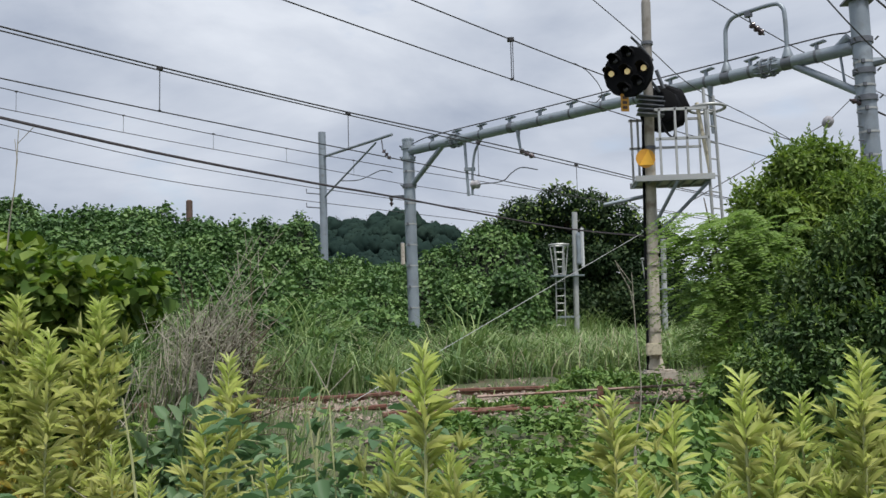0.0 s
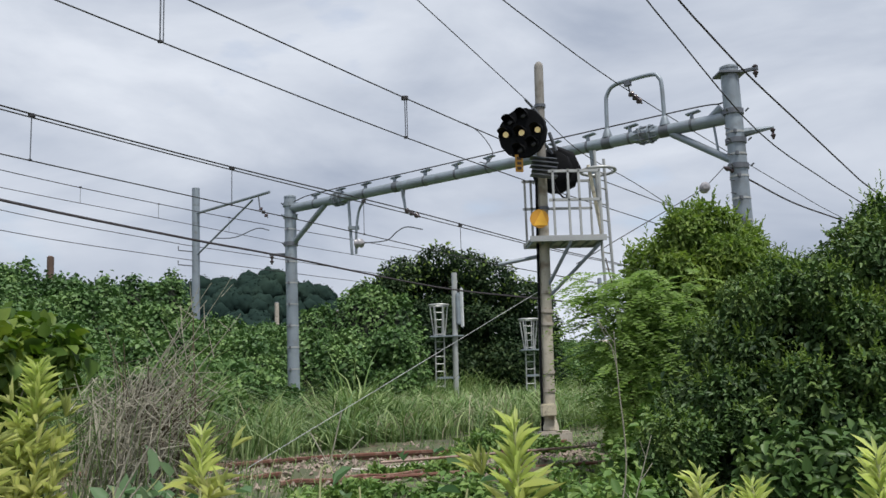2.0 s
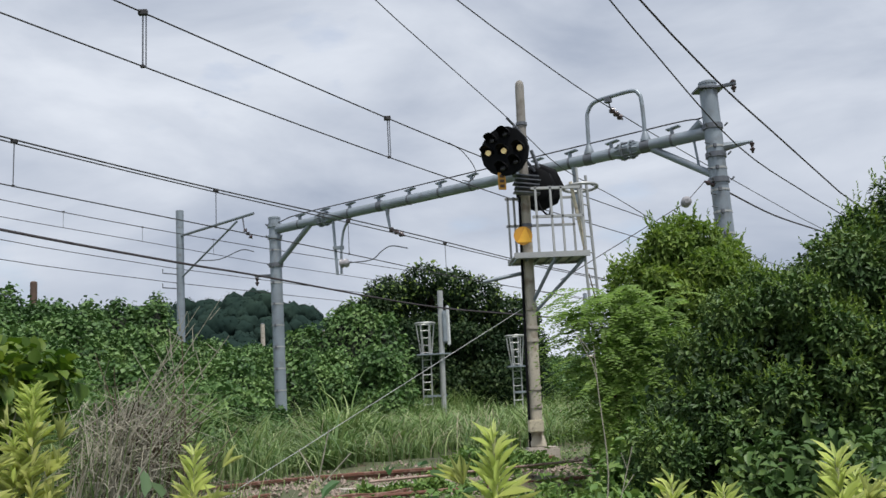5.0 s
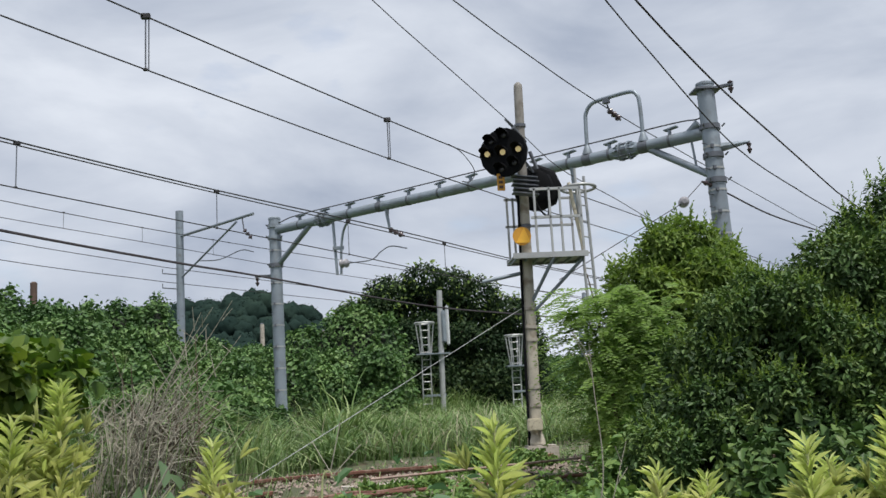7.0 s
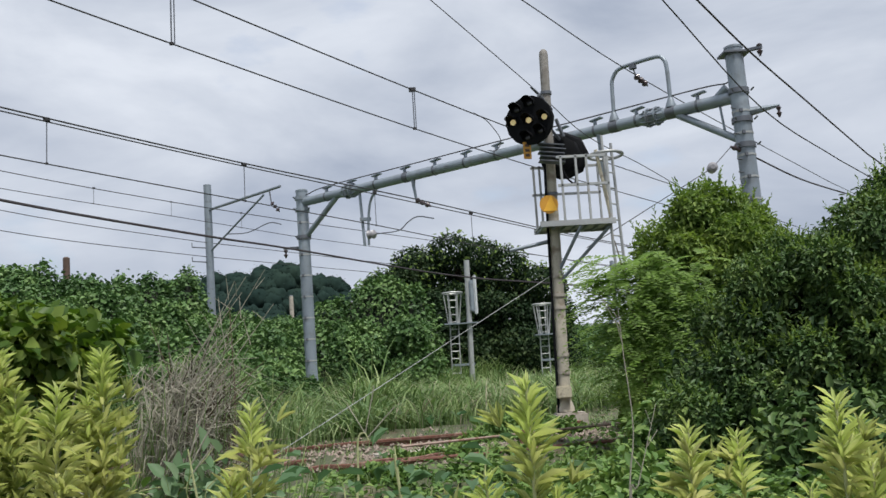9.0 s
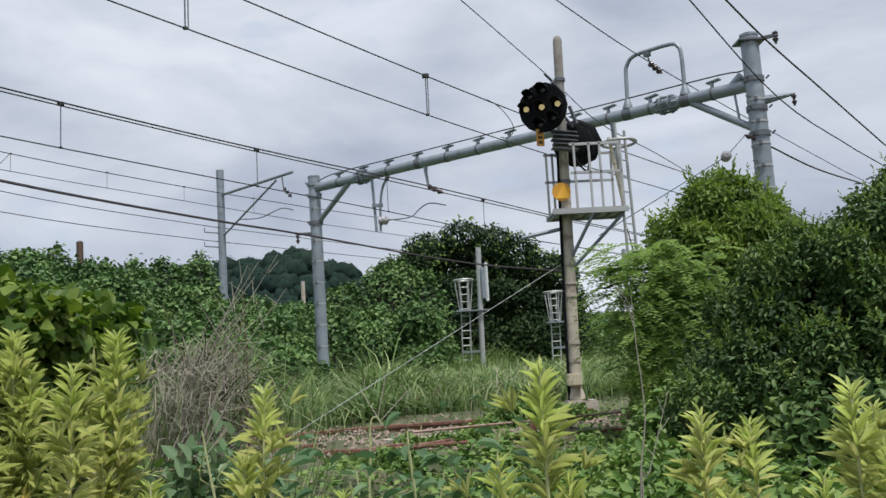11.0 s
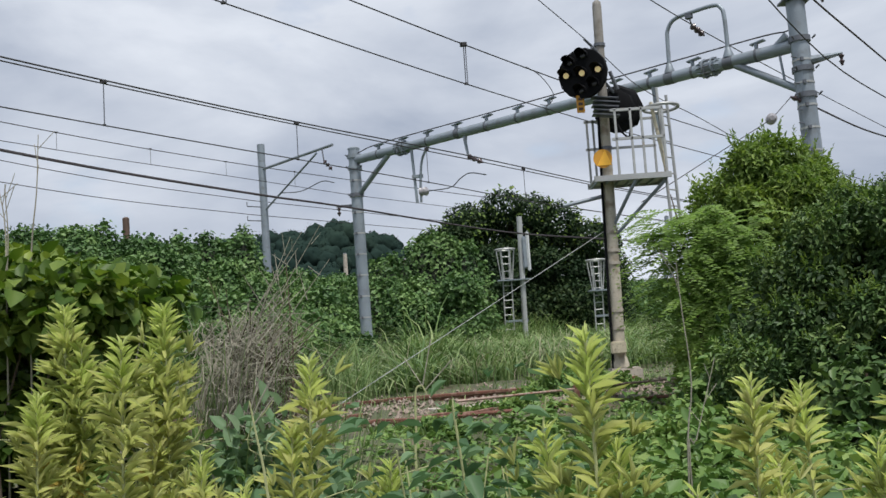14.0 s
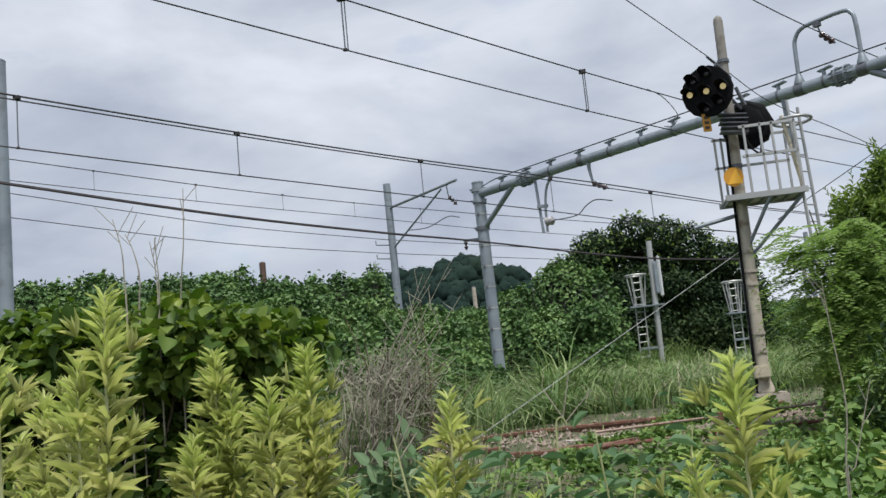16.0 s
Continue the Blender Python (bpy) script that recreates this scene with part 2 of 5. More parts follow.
def tube(pts, radii, seg=12):
    return add_tube(bmesh.new(), pts, radii, seg)


def add_box(bm, at, size, m=None, bevel=0.0):
    """A bevelled box of that size, centred on at, turned by m."""
    r = bmesh.ops.create_cube(bm, size=1.0)
    vs = r["verts"]
    for v in vs:
        v.co = Vector((v.co.x * size[0], v.co.y * size[1], v.co.z * size[2]))
    if bevel:
        es = list({e for v in vs for e in v.link_edges})
        out = bmesh.ops.bevel(bm, geom=es, offset=bevel, segments=2, affect="EDGES")
        vs = list({v for f in out["faces"] for v in f.verts} | {v for v in vs if v.is_valid})
    t = Matrix.Translation(at) @ (m.to_4x4() if m else Matrix.Identity(4))
    for v in vs:
        v.co = t @ v.co
    return bm


def box(at, size, m=None, bevel=0.006):
    return add_box(bmesh.new(), at, size, m, bevel)


def arc(points, n=6):
    """A smooth line through the points (Catmull-Rom)."""
    p = [Vector(q) for q in points]
    p = [p[0] * 2 - p[1]] + p + [p[-1] * 2 - p[-2]]
    out = []
    for i in range(1, len(p) - 2):
        for k in range(n):
            t = k / n
            out.append(0.5 * ((2 * p[i]) + (p[i + 1] - p[i - 1]) * t + (2 * p[i - 1] - 5 * p[i] + 4 * p[i + 1] - p[i + 2]) * t * t + (3 * p[i] - p[i - 1] - 3 * p[i + 1] + p[i + 2]) * t ** 3))
    return out + [p[-2]]


AZ = radians(41)                                   # the line's direction, clockwise from y
TV = Vector((math.sin(AZ), math.cos(AZ), 0))       # along the tracks
UV = Vector((-math.cos(AZ), math.sin(AZ), 0))      # across them, away from the camera


def site(a, c, z=0.0):
    """A place by metres along and across the line."""
    return TV * a + UV * c + Vector((0, 0, z))


def step(x, lo, hi):
    t = np.clip((x - lo) / (hi - lo), 0, 1)
    return t * t * (3 - 2 * t)


def wavy(x, y, s, seed=0.0):
    """Smooth uneven relief between about -1 and 1, at a size of s metres."""
    k = math.tau / s
    return (np.sin(k * (x + 0.31 * y) + seed) * np.cos(k * 0.83 * (y - 0.27 * x) + 1.7 * seed + 0.6)
            + 0.5 * np.sin(k * 1.93 * (0.8 * x - y) + 2.3 * seed) * np.cos(k * 1.71 * (x + 0.45 * y) + seed)
            + 0.27 * np.sin(k * 3.7 * (x + y * 0.2) + 3.1 * seed) * np.sin(k * 4.1 * (y - x * 0.3) + seed)) / 1.3


def ground_z(x, y):
    c = -math.cos(AZ) * x + math.sin(AZ) * y
    z = 0.9 * step(c, 2.5, 6.0) + 0.15 * step(c, 10.5, 16) + 3.7 * step(c, 24, 38)
    far = step(np.hypot(x, y), 120, 400)
    return (z + 0.06 * wavy(x, y, 5, 1) + 0.03 * wavy(x, y, 1.3, 2)) * (1 - far) + 4.0 * far


def gz(x, y):
    return float(ground_z(np.array(float(x)), np.array(float(y))))


def leaves(name, at, along, up, length, width, mat, parent=None, fold=0.18, droop=0.15, kite=False, label="", lance=False):
    """One mesh of many leaves: at, along and up are arrays of vectors, length and width arrays of metres."""
    n = len(at)
    along = along / np.maximum(np.linalg.norm(along, axis=1), 1e-6)[:, None]
    side = np.cross(along, up)
    side /= np.maximum(np.linalg.norm(side, axis=1), 1e-6)[:, None]
    nor = np.cross(side, along)
    le, wi = np.asarray(length)[:, None], np.asarray(width)[:, None]
    if kite:
        spots = [(0, 0, 0), (0.42, -0.5, fold), (1, 0, -droop), (0.42, 0.5, fold)]
        polys = [(0, 1, 2), (0, 2, 3)]
    elif lance:
        spots = [(0, 0, 0), (0.25, -0.42, fold), (0.6, -0.36, fold - droop * 0.3), (1, 0, -droop), (0.6, 0.36, fold - droop * 0.3), (0.25, 0.42, fold)]
        polys = [(0, 1, 2, 3), (0, 3, 4, 5)]
    else:
        spots = [(0, 0, 0), (0.28, -0.46, fold), (0.66, -0.38, fold - droop * 0.4), (1, 0, -droop), (0.66, 0.38, fold - droop * 0.4), (0.28, 0.46, fold)]
        polys = [(0, 1, 2, 3), (0, 3, 4, 5)]
    k, q = len(spots), len(polys[0])
    co = np.stack([at + along * le * a + side * wi * b + nor * (wi if abs(b) > 0 else le) * h for a, b, h in spots], 1).reshape(-1, 3)
    idx = (np.array(polys)[None] + (np.arange(n) * k)[:, None, None]).reshape(-1)
    me = bpy.data.meshes.new(name)
    me.vertices.add(n * k)
    me.vertices.foreach_set("co", co.astype(np.float32).ravel())
    f = n * len(polys)
    me.loops.add(f * q)
    me.loops.foreach_set("vertex_index", idx.astype(np.int32))
    me.polygons.add(f)
    me.polygons.foreach_set("loop_start", np.arange(0, f * q, q, dtype=np.int32))
    me.update(calc_edges=True)
    me.materials.append(mat)
    ob = new(name, me)
    if parent:
        up_m = Matrix.Translation(parent.location) if parent.type == "EMPTY" else Matrix.Identity(4)
        ob.parent = parent
        ob.matrix_parent_inverse = up_m.inverted()
    if label:
        ob["label"] = label
    return ob


rng = np.random.default_rng(7)


def unit(n):
    v = rng.normal(size=(n, 3))
    return v / np.linalg.norm(v, axis=1)[:, None]


def clump_points(balls, n, shell=0.35):
    """n places near the outsides of overlapping balls (x, y, z, r, flatness), with the way outwards; those deep inside another ball are left out."""
    b = np.array(balls, float)
    w = b[:, 3] ** 2
    pick = rng.choice(len(b), size=int(n * 1.7), p=w / w.sum())
    d = unit(len(pick))
    rad = b[pick, 3] * (1 - shell * rng.random(len(pick)) ** 1.6) * (1 + 0.10 * rng.normal(size=len(pick)))
    off = d * rad[:, None]
    off[:, 2] *= b[pick, 4]
    p = b[pick, :3] + off
    keep = np.ones(len(p), bool)
    for q in b:
        e = p - q[:3]
        e[:, 2] /= q[4]
        keep &= np.linalg.norm(e, axis=1) > q[3] * (1 - shell) * 0.97
    p, d = p[keep][:n], d[keep][:n]
    return p, d


def leafy(name, balls, n, size, mat, parent, shell=0.35, kite=True, up=0.5, ratio=0.5, label=""):
    p, d = clump_points(balls, n, shell)
    k = len(p)
    al = d * 0.6 + unit(k) * 0.9 + np.array([0, 0, -0.25])
    no = d * 0.7 + unit(k) * 0.5 + np.array([0, 0, up])
    le = size * (0.6 + 0.8 * rng.random(k))
    return leaves(name, p, al, no, le, le * ratio, mat, parent, kite=kite, label=label)


def ball_heap(cx, cy, z0, rx, ry, h, n, r, flat=0.85, tip=0.55, seed=3):
    """Balls spread through a domed heap, smaller towards its outline."""
    g = np.random.default_rng(seed)
    out = []
    for _ in range(n):
        ang, q = g.random() * math.tau, g.random() ** 0.5
        zz = g.random()
        w = math.sqrt(max(0.05, 1 - (zz * 0.97) ** 2.2))
        out.append((cx + math.cos(ang) * q * rx * w, cy + math.sin(ang) * q * ry * w, z0 + zz * h, r * (0.55 + 0.75 * g.random()) * (1 - (1 - tip) * zz), flat))
    return out


# ---- ground ----
def spaced(lo, hi, fine, far):
    v = list(np.arange(lo, hi + 1e-6, fine))
    s, a, b = fine, lo, hi
    while b < far:
        s *= 1.35
        a, b = a - s, b + s
        v = [a] + v + [b]
    return np.array(v)


gx, gy = spaced(-30, 30, 0.4, 3000), spaced(-8, 56, 0.4, 3000)
mx_, my_ = np.meshgrid(gx, gy)
mz_ = ground_z(mx_, my_)
gm = bpy.data.meshes.new("ground")
nx, ny = len(gx), len(gy)
qi = (np.arange(ny - 1)[:, None] * nx + np.arange(nx - 1)[None]).ravel()
gm.from_pydata(np.stack([mx_, my_, mz_], -1).reshape(-1, 3).tolist(), [], np.stack([qi, qi + 1, qi + 1 + nx, qi + nx], 1).tolist())
gm.materials.append(SOIL)
gm.shade_smooth()
tagged(new("ground", gm), "weedy brown and green soil beside the railway", "ground", kind="structure")

# ---- overhead line gantry ----
L0, L1 = Vector((-2.74, 29.85, 0.6)), Vector((-2.86, 29.98, 8.24))
R0, R1 = Vector((8.26, 19.98, 0.4)), Vector((8.15, 20.0, 8.86))
BL, BR = Vector((-2.86, 29.98, 7.88)), Vector((8.13, 20.05, 7.75))
bd = (BR - BL).normalized()
bl = (BR - BL).length


def on_beam(s, up=0.0, out=0.0):
    """A place s metres along the beam from its far pole, up metres above its axis, out metres towards the camera."""
    return BL + bd * s + Vector((0, 0, up)) + Vector((bd.y, -bd.x, 0)) * out


gantry = thing("overhead_line_gantry", (2.7, 25, 0.6), "grey galvanised steel portal gantry carrying railway overhead wires", "gantry")


def pole(base, top, r, bands):
    ob = part("pole", tube([base, base.lerp(top, 0.5), top], r, 28), GALV, gantry, "round grey steel pole with strap bands")
    part("cap", tube([top, top + Vector((0, 0, 0.05)), top + Vector((0, 0, 0.09))], [r * 1.06, r * 1.06, r * 0.7], 28), GALV, ob)
    for k in bands:
        p = base.lerp(top, k)
        part("band", tube([p, p + Vector((0, 0, 0.045))], r * 1.05, 28), GALV_LIGHT, ob)
        part("buckle", box(p + Vector((-0.08, -r * 1.03, 0.02)), (0.07, 0.05, 0.09)), GALV_DARK, ob)
    return ob


pole(L0, L1, 0.19, [0.18, 0.27, 0.36, 0.45, 0.54, 0.63, 0.72, 0.79, 0.86])
pr = pole(R0, R1, 0.20, [0.4, 0.5, 0.58, 0.64, 0.70, 0.76, 0.82])
part("cap_plate", box(R1 + Vector((0, 0, -0.12)), (0.62, 0.5, 0.05)), GALV_DARK, pr)
beam = part("beam", tube([BL + bd * 0.1, BL.lerp(BR, 0.5), BR - bd * 0.1], 0.145, 26), GALV, gantry, "long round grey steel beam")
for s in (2.26, 12.71):
    for o in (-0.13, 0.09):
        part("flange", tube([on_beam(s + o), on_beam(s + o + 0.005), on_beam(s + o + 0.035), on_beam(s + o + 0.04)], [0.2, 0.235, 0.235, 0.2], 24), GALV, beam, "bolted joint flange")
    for k in range(8):
        a = k * math.tau / 8
        q = Vector((0, 0, math.cos(a))) + Vector((bd.y, -bd.x, 0)) * math.sin(a)
        part("bolt", tube([on_beam(s - 0.19) + q * 0.205, on_beam(s + 0.19) + q * 0.205], 0.018, 6), GALV_DARK, beam)
        part("rib", tube([on_beam(s - 0.3) + q * 0.145, on_beam(s - 0.11) + q * 0.2, on_beam(s + 0.11) + q * 0.2, on_beam(s + 0.3) + q * 0.145], 0.017, 6), GALV, beam)
part("brace", tube([L0.lerp(L1, 0.79), on_beam(1.63, -0.1)], 0.085, 16), GALV, gantry)
part("brace", tube([R0.lerp(R1, 0.74), on_beam(13.35, -0.1)], 0.085, 16), GALV, gantry)
for p0, p1, sgn, ts in ((L0, L1, 1, (0.80, 0.92, 0.97)), (R0, R1, -1, (0.73, 0.80, 0.88))):
    for t in ts:
        c = p0.lerp(p1, t)
        part("clamp_band", tube([c - Vector((0, 0, 0.06)), c + Vector((0, 0, 0.06))], 0.235, 24), GALV_DARK if t < 0.9 else GALV, gantry)
        for k in (-1, 1):
            part("clamp_bolt", tube([c + Vector((0.2 * k, -0.2, -0.04)), c + Vector((0.26 * k, -0.26, 0.02))], 0.02, 6), GALV_DARK, gantry)
# strap ladder of bolts up the pole beside the camera
for k in range(9):
    c = R0.lerp(R1, 0.55 + k * 0.035)
    part("climbing_peg", tube([c + Vector((-0.17, -0.12, 0)), c + Vector((-0.3, -0.2, 0))], 0.014, 6), GALV_DARK, pr)
# gusset and upright by the nearer pole
part("gusset", tube([on_beam(bl - 0.55, 0.05), on_beam(bl - 0.2, 0.25)], [0.06, 0.12], 10), GALV, gantry)
part("upright", tube([on_beam(bl - 0.42, -0.1), on_beam(bl - 0.36, -0.75)], 0.03, 8), GALV, gantry)

# saddles that carry the earth wire over the beam
for s in (1.2, 2.3, 3.39, 4.58, 5.76, 6.9, 8.0, 9.05, 10.1, 11.11, 12.28, 13.88):
    b = bmesh.new()
    m = Matrix.Rotation(math.atan2(bd.y, bd.x), 3, "Z")
    add_box(b, on_beam(s, 0.2), (0.05, 0.12, 0.16), m, 0.008)
    add_box(b, on_beam(s + 0.04, 0.29), (0.34, 0.16, 0.035), m @ Matrix.Rotation(radians(-7), 3, "Y"), 0.008)
    sd = part("saddle", b, GALV, gantry, "small angled steel saddle")
    part("strap", tube([on_beam(s - 0.03), on_beam(s + 0.03)], 0.155, 20), GALV_DARK, sd)
earth = [on_beam(0.2, 0.22)] + [on_beam(s, 0.33 + 0.08 * s / bl) for s in (1.2, 4.5, 8, 11.5, 14.0)] + [on_beam(14.6, 0.37), on_beam(bl, 0.5)]
tagged(part("earth_wire", tube(arc(earth, 5), 0.017, 6), WIRE), "dark wire strung along the top of the beam", "wire")

# hoop that holds the catenary above the beam
hoop = part("hoop", tube(arc([on_beam(11.66, 0.1), on_beam(11.68, 0.95), on_beam(11.72, 1.22), on_beam(11.92, 1.42), on_beam(12.4, 1.46), on_beam(12.95, 1.46), on_beam(13.12, 1.36), on_beam(13.19, 1.1), on_beam(13.2, 0.1)], 6), 0.05, 14), GALV, gantry, "arched grey pipe hoop on the beam")
for s in (11.66, 13.2):
    part("hoop_foot", tube([on_beam(s, 0.12), on_beam(s, 0.16), on_beam(s, 0.36)], [0.13, 0.13, 0.06], 14), GALV, hoop)
    part("strap", tube([on_beam(s - 0.12), on_beam(s + 0.12)], 0.155, 20), GALV_DARK, hoop)


def insulator(a, b, parent, mat=PORCELAIN, discs=3, r=0.085):
    """A string of ribbed discs from a to b."""
    a, b = Vector(a), Vector(b)
    pts, rad = [], []
    n = discs * 4
    for i in range(n + 1):
        pts.append(a.lerp(b, i / n))
        rad.append((0.03, r, r * 0.75, 0.03)[i % 4] if 0 < i < n else 0.025)
    return part("insulator", tube(pts, rad, 14), mat, parent, "ribbed porcelain insulator")


hm = on_beam(12.3, 1.39)
part("hoop_clamp", box(hm, (0.16, 0.12, 0.14), Matrix.Rotation(math.atan2(bd.y, bd.x), 3, "Z")), GALV_DARK, hoop)
part("link", tube([hm, hm + TV * 0.12 + Vector((0, 0, -0.22))], 0.02, 8), GALV_DARK, hoop)
insulator(hm + TV * 0.12 + Vector((0, 0, -0.22)), hm + TV * 0.75 + Vector((0, 0, -0.33)), hoop)

# drop tubes and registration arm under the beam
dt = part("drop_tube", tube([on_beam(2.66, -0.05), on_beam(2.78, -1.82)], 0.045, 12), GALV, gantry)
part("curved_tube", tube(arc([on_beam(3.4, -0.12), on_beam(3.1, -0.5), on_beam(2.98, -1.1), on_beam(2.95, -1.82)], 5), 0.04, 12), GALV, dt)
part("tube_clamp", box(on_beam(2.86, -1.0), (0.34, 0.1, 0.1)), GALV, dt)
insulator(on_beam(2.95, -1.5), on_beam(3.3, -1.52), dt, PORCELAIN_GREY, 2, 0.14)
part("steady_arm", tube(arc([on_beam(3.3, -1.52), on_beam(4.2, -1.55), on_beam(4.6, -1.35), on_beam(5.0, -1.25), on_beam(5.6, -1.4)], 5), 0.017, 8), GALV_DARK, dt)
hg = part("hanger", tube([on_beam(4.9, -0.1), on_beam(4.9, -0.32), on_beam(4.98, -0.75)], [0.07, 0.05, 0.035], 12), GALV, gantry)
part("strap", tube([on_beam(4.55), on_beam(4.75)], 0.158, 20), GALV_DARK, gantry)
insulator(on_beam(4.98, -0.75), on_beam(5.6, -1.05, 0.1), hg)
part("hanger", tube([on_beam(11.2, -0.1), on_beam(11.2, -0.3), on_beam(11.22, -1.3)], [0.08, 0.06, 0.04], 12), GALV, gantry)
# arms with insulators on the poles
la = L0.lerp(L1, 0.765)
arm = part("side_arm", box(la + Vector((-0.35, 0.1, -0.05)), (0.7, 0.08, 0.08)), GALV_DARK, gantry)
insulator(la + Vector((-0.62, 0.05, -0.1)), la + Vector((-0.62, 0.05, -0.38)), arm, PORCELAIN, 2, 0.07)
ra = Vector((8.2, 20.0, 7.35))
arm = part("side_arm", tube([ra + Vector((0.15, -0.05, 0)), ra + Vector((0.7, -0.4, 0.02))], [0.11, 0.03], 8), GALV, gantry)
insulator(ra + Vector((0.68, -0.38, 0.0)), ra + Vector((0.68, -0.38, -0.25)), arm, PORCELAIN, 2, 0.06)
rt = R1 + Vector((0, 0, -0.12))
arm = part("top_arm", box(rt + Vector((0.3, -0.2, 0.02)), (0.55, 0.09, 0.07), Matrix.Rotation(-0.6, 3, "Z")), GALV_DARK, gantry)
insulator(rt + Vector((0.48, -0.32, 0.12)), rt + Vector((0.48, -0.32, -0.18)), arm, PORCELAIN, 2, 0.07)
rl = Vector((8.05, 19.95, 6.46))
insulator(rl, rl + Vector((-0.3, -0.2, 0.05)), gantry, PORCELAIN, 2, 0.06)


# ---- wires ----
def wire(name, c, spots, r, mat, label, ends=(True, True)):
    """A wire along the line, c metres across, through (metres along, height)."""
    pts = arc([site(a, c, z) for a, z in spots], 5)
    if ends[0]:
        d = (pts[0] - pts[1]).normalized()
        pts = [pts[0] + d * k + Vector((0, 0, 0.004 * k * k)) for k in (24, 16, 8)] + pts
    if ends[1]:
        d = (pts[-1] - pts[-2]).normalized()
        d.z *= 0.4
        pts += [pts[-1] + d * k for k in (10, 25, 45, 80)]
    return tagged(part(name, tube(pts, r, 6), mat), label, "wire", "overhead wires")


def dropper(c, a, z0, z1, twin=False):
    t = tagged(part("dropper", tube([site(a, c, z0), site(a, c, z1)], 0.011, 6), GALV_DARK), "thin hanger wire between catenary and contact wire", "wire", "droppers")
    part("clip", box(site(a, c, z0), (0.12, 0.07, 0.07)), WIRE, t)
    part("clip", box(site(a, c, z1), (0.06, 0.04, 0.04)), WIRE, t)
    if twin:
        part("second_strand", tube([site(a + 0.05, c, z0), site(a + 0.05, c, z1)], 0.009, 6), GALV_DARK, t)


MES = "dark catenary wire high over the track"
CON = "dark contact wire hanging under its catenary"
wire("catenary_wire", 16.4, [(4.40, 7.507), (9.06, 7.269), (13.87, 7.090), (20.39, 6.957), (27.21, 6.706)], 0.017, WIRE, MES)
wire("catenary_wire", 16.4, [(4.40, 7.427), (9.06, 7.199), (13.87, 7.021), (20.39, 6.849), (27.21, 6.637)], 0.014, WIRE, MES)
wire("contact_wire", 16.4, [(4.39, 6.551), (8.75, 6.369), (13.86, 6.192), (18.34, 6.040), (22.69, 5.842)], 0.013, WIRE, CON)
for a, z0, z1 in ((4.79, 7.454, 6.538), (9.05, 7.239, 6.366), (13.87, 7.060, 6.192), (18.35, 6.944, 6.040), (22.70, 6.831, 5.852)):
    dropper(16.4, a, z0, z1)
wire("catenary_wire", 41, [(10.79, 13.246), (21.40, 12.551), (29.28, 12.227), (37.80, 12.037)], 0.022, WIRE, MES)
wire("contact_wire", 41, [(10.78, 12.291), (21.49, 11.739), (29.37, 11.456), (37.78, 11.112)], 0.018, WIRE, CON)
for a, z0, z1 in ((14.96, 12.957, 12.062), (19.91, 12.641, 11.809), (24.75, 12.409, 11.616), (29.27, 12.227, 11.456), (33.98, 12.124, 11.256)):
    dropper(41, a, z0, z1)
wire("feeder_cable", 21.0, [(5.68, 7.050), (11.13, 6.546), (16.34, 6.244), (19.37, 6.126), (27.51, 5.700), (34.33, 5.706)], 0.026, CABLE, "thick brown feeder cable beside the gantry pole")
wire("feeder_cable", 21.03, [(5.68, 7.091), (11.13, 6.586), (16.34, 6.279), (19.37, 6.155), (27.51, 5.730), (34.33, 5.754)], 0.014, WIRE, "thin dark cable lashed under the feeder")
wire("line_wire", 46, [(12.07, 12.975), (24.06, 11.760), (34.69, 11.245)], 0.022, WIRE, "dark line wire on the far mast")
wire("line_wire", 46, [(12.06, 11.771), (24.15, 10.720), (34.58, 10.358)], 0.022, WIRE, "dark line wire on the far mast")
wire("catenary_wire", 9.7, [(2.32, 7.441), (7.17, 7.105), (12.14, 6.791), (16.95, 6.561)], 0.011, WIRE, MES)
wire("contact_wire", 9.7, [(2.31, 6.671), (7.16, 6.361), (12.03, 6.093), (16.93, 5.926)], 0.010, WIRE, CON)
dropper(9.7, 7.16, 7.105, 6.361, True)
dropper(9.7, 12.09, 6.791, 6.093, True)
jump = arc([site(13.88, 9.70, 6.722), site(14.26, 9.66, 6.609), site(14.59, 9.62, 6.311), site(14.49, 9.66, 6.087), site(14.25, 9.70, 6.051)], 6)
tagged(part("jumper_wire", tube(jump, 0.008, 6), WIRE), "looped jumper wire between catenary and contact wire", "wire")
wire("line_wire", 9.0, [(11.67, 8.212), (14.88, 7.278), (16.84, 6.657), (19.37, 6.387), (21.79, 6.060)], 0.009, WIRE, "dark line wire passing behind the signal post")
wire("catenary_wire", 9.56, [(15.62, 9.475), (19.99, 9.040), (26.53, 8.735), (36.55, 8.392)], 0.013, WIRE, "dark catenary wire held in the arched hoop")
wire("line_wire", 6.2, [(14.73, 8.235), (19.69, 7.090), (25.27, 6.819)], 0.015, WIRE, "dark line wire on the pole's side arm")
wire("feeder_cable", 6.3, [(16.79, 8.780), (19.60, 8.384), (23.27, 8.050), (28.83, 7.551)], 0.022, CABLE, "thick brown feeder cable over the pole top")
wire("feeder_cable", 6.86, [(20.6, 6.34), (24, 6.26), (28.4, 6.4)], 0.02, CABLE, "thick dark cable leaving the pole", (False, True))
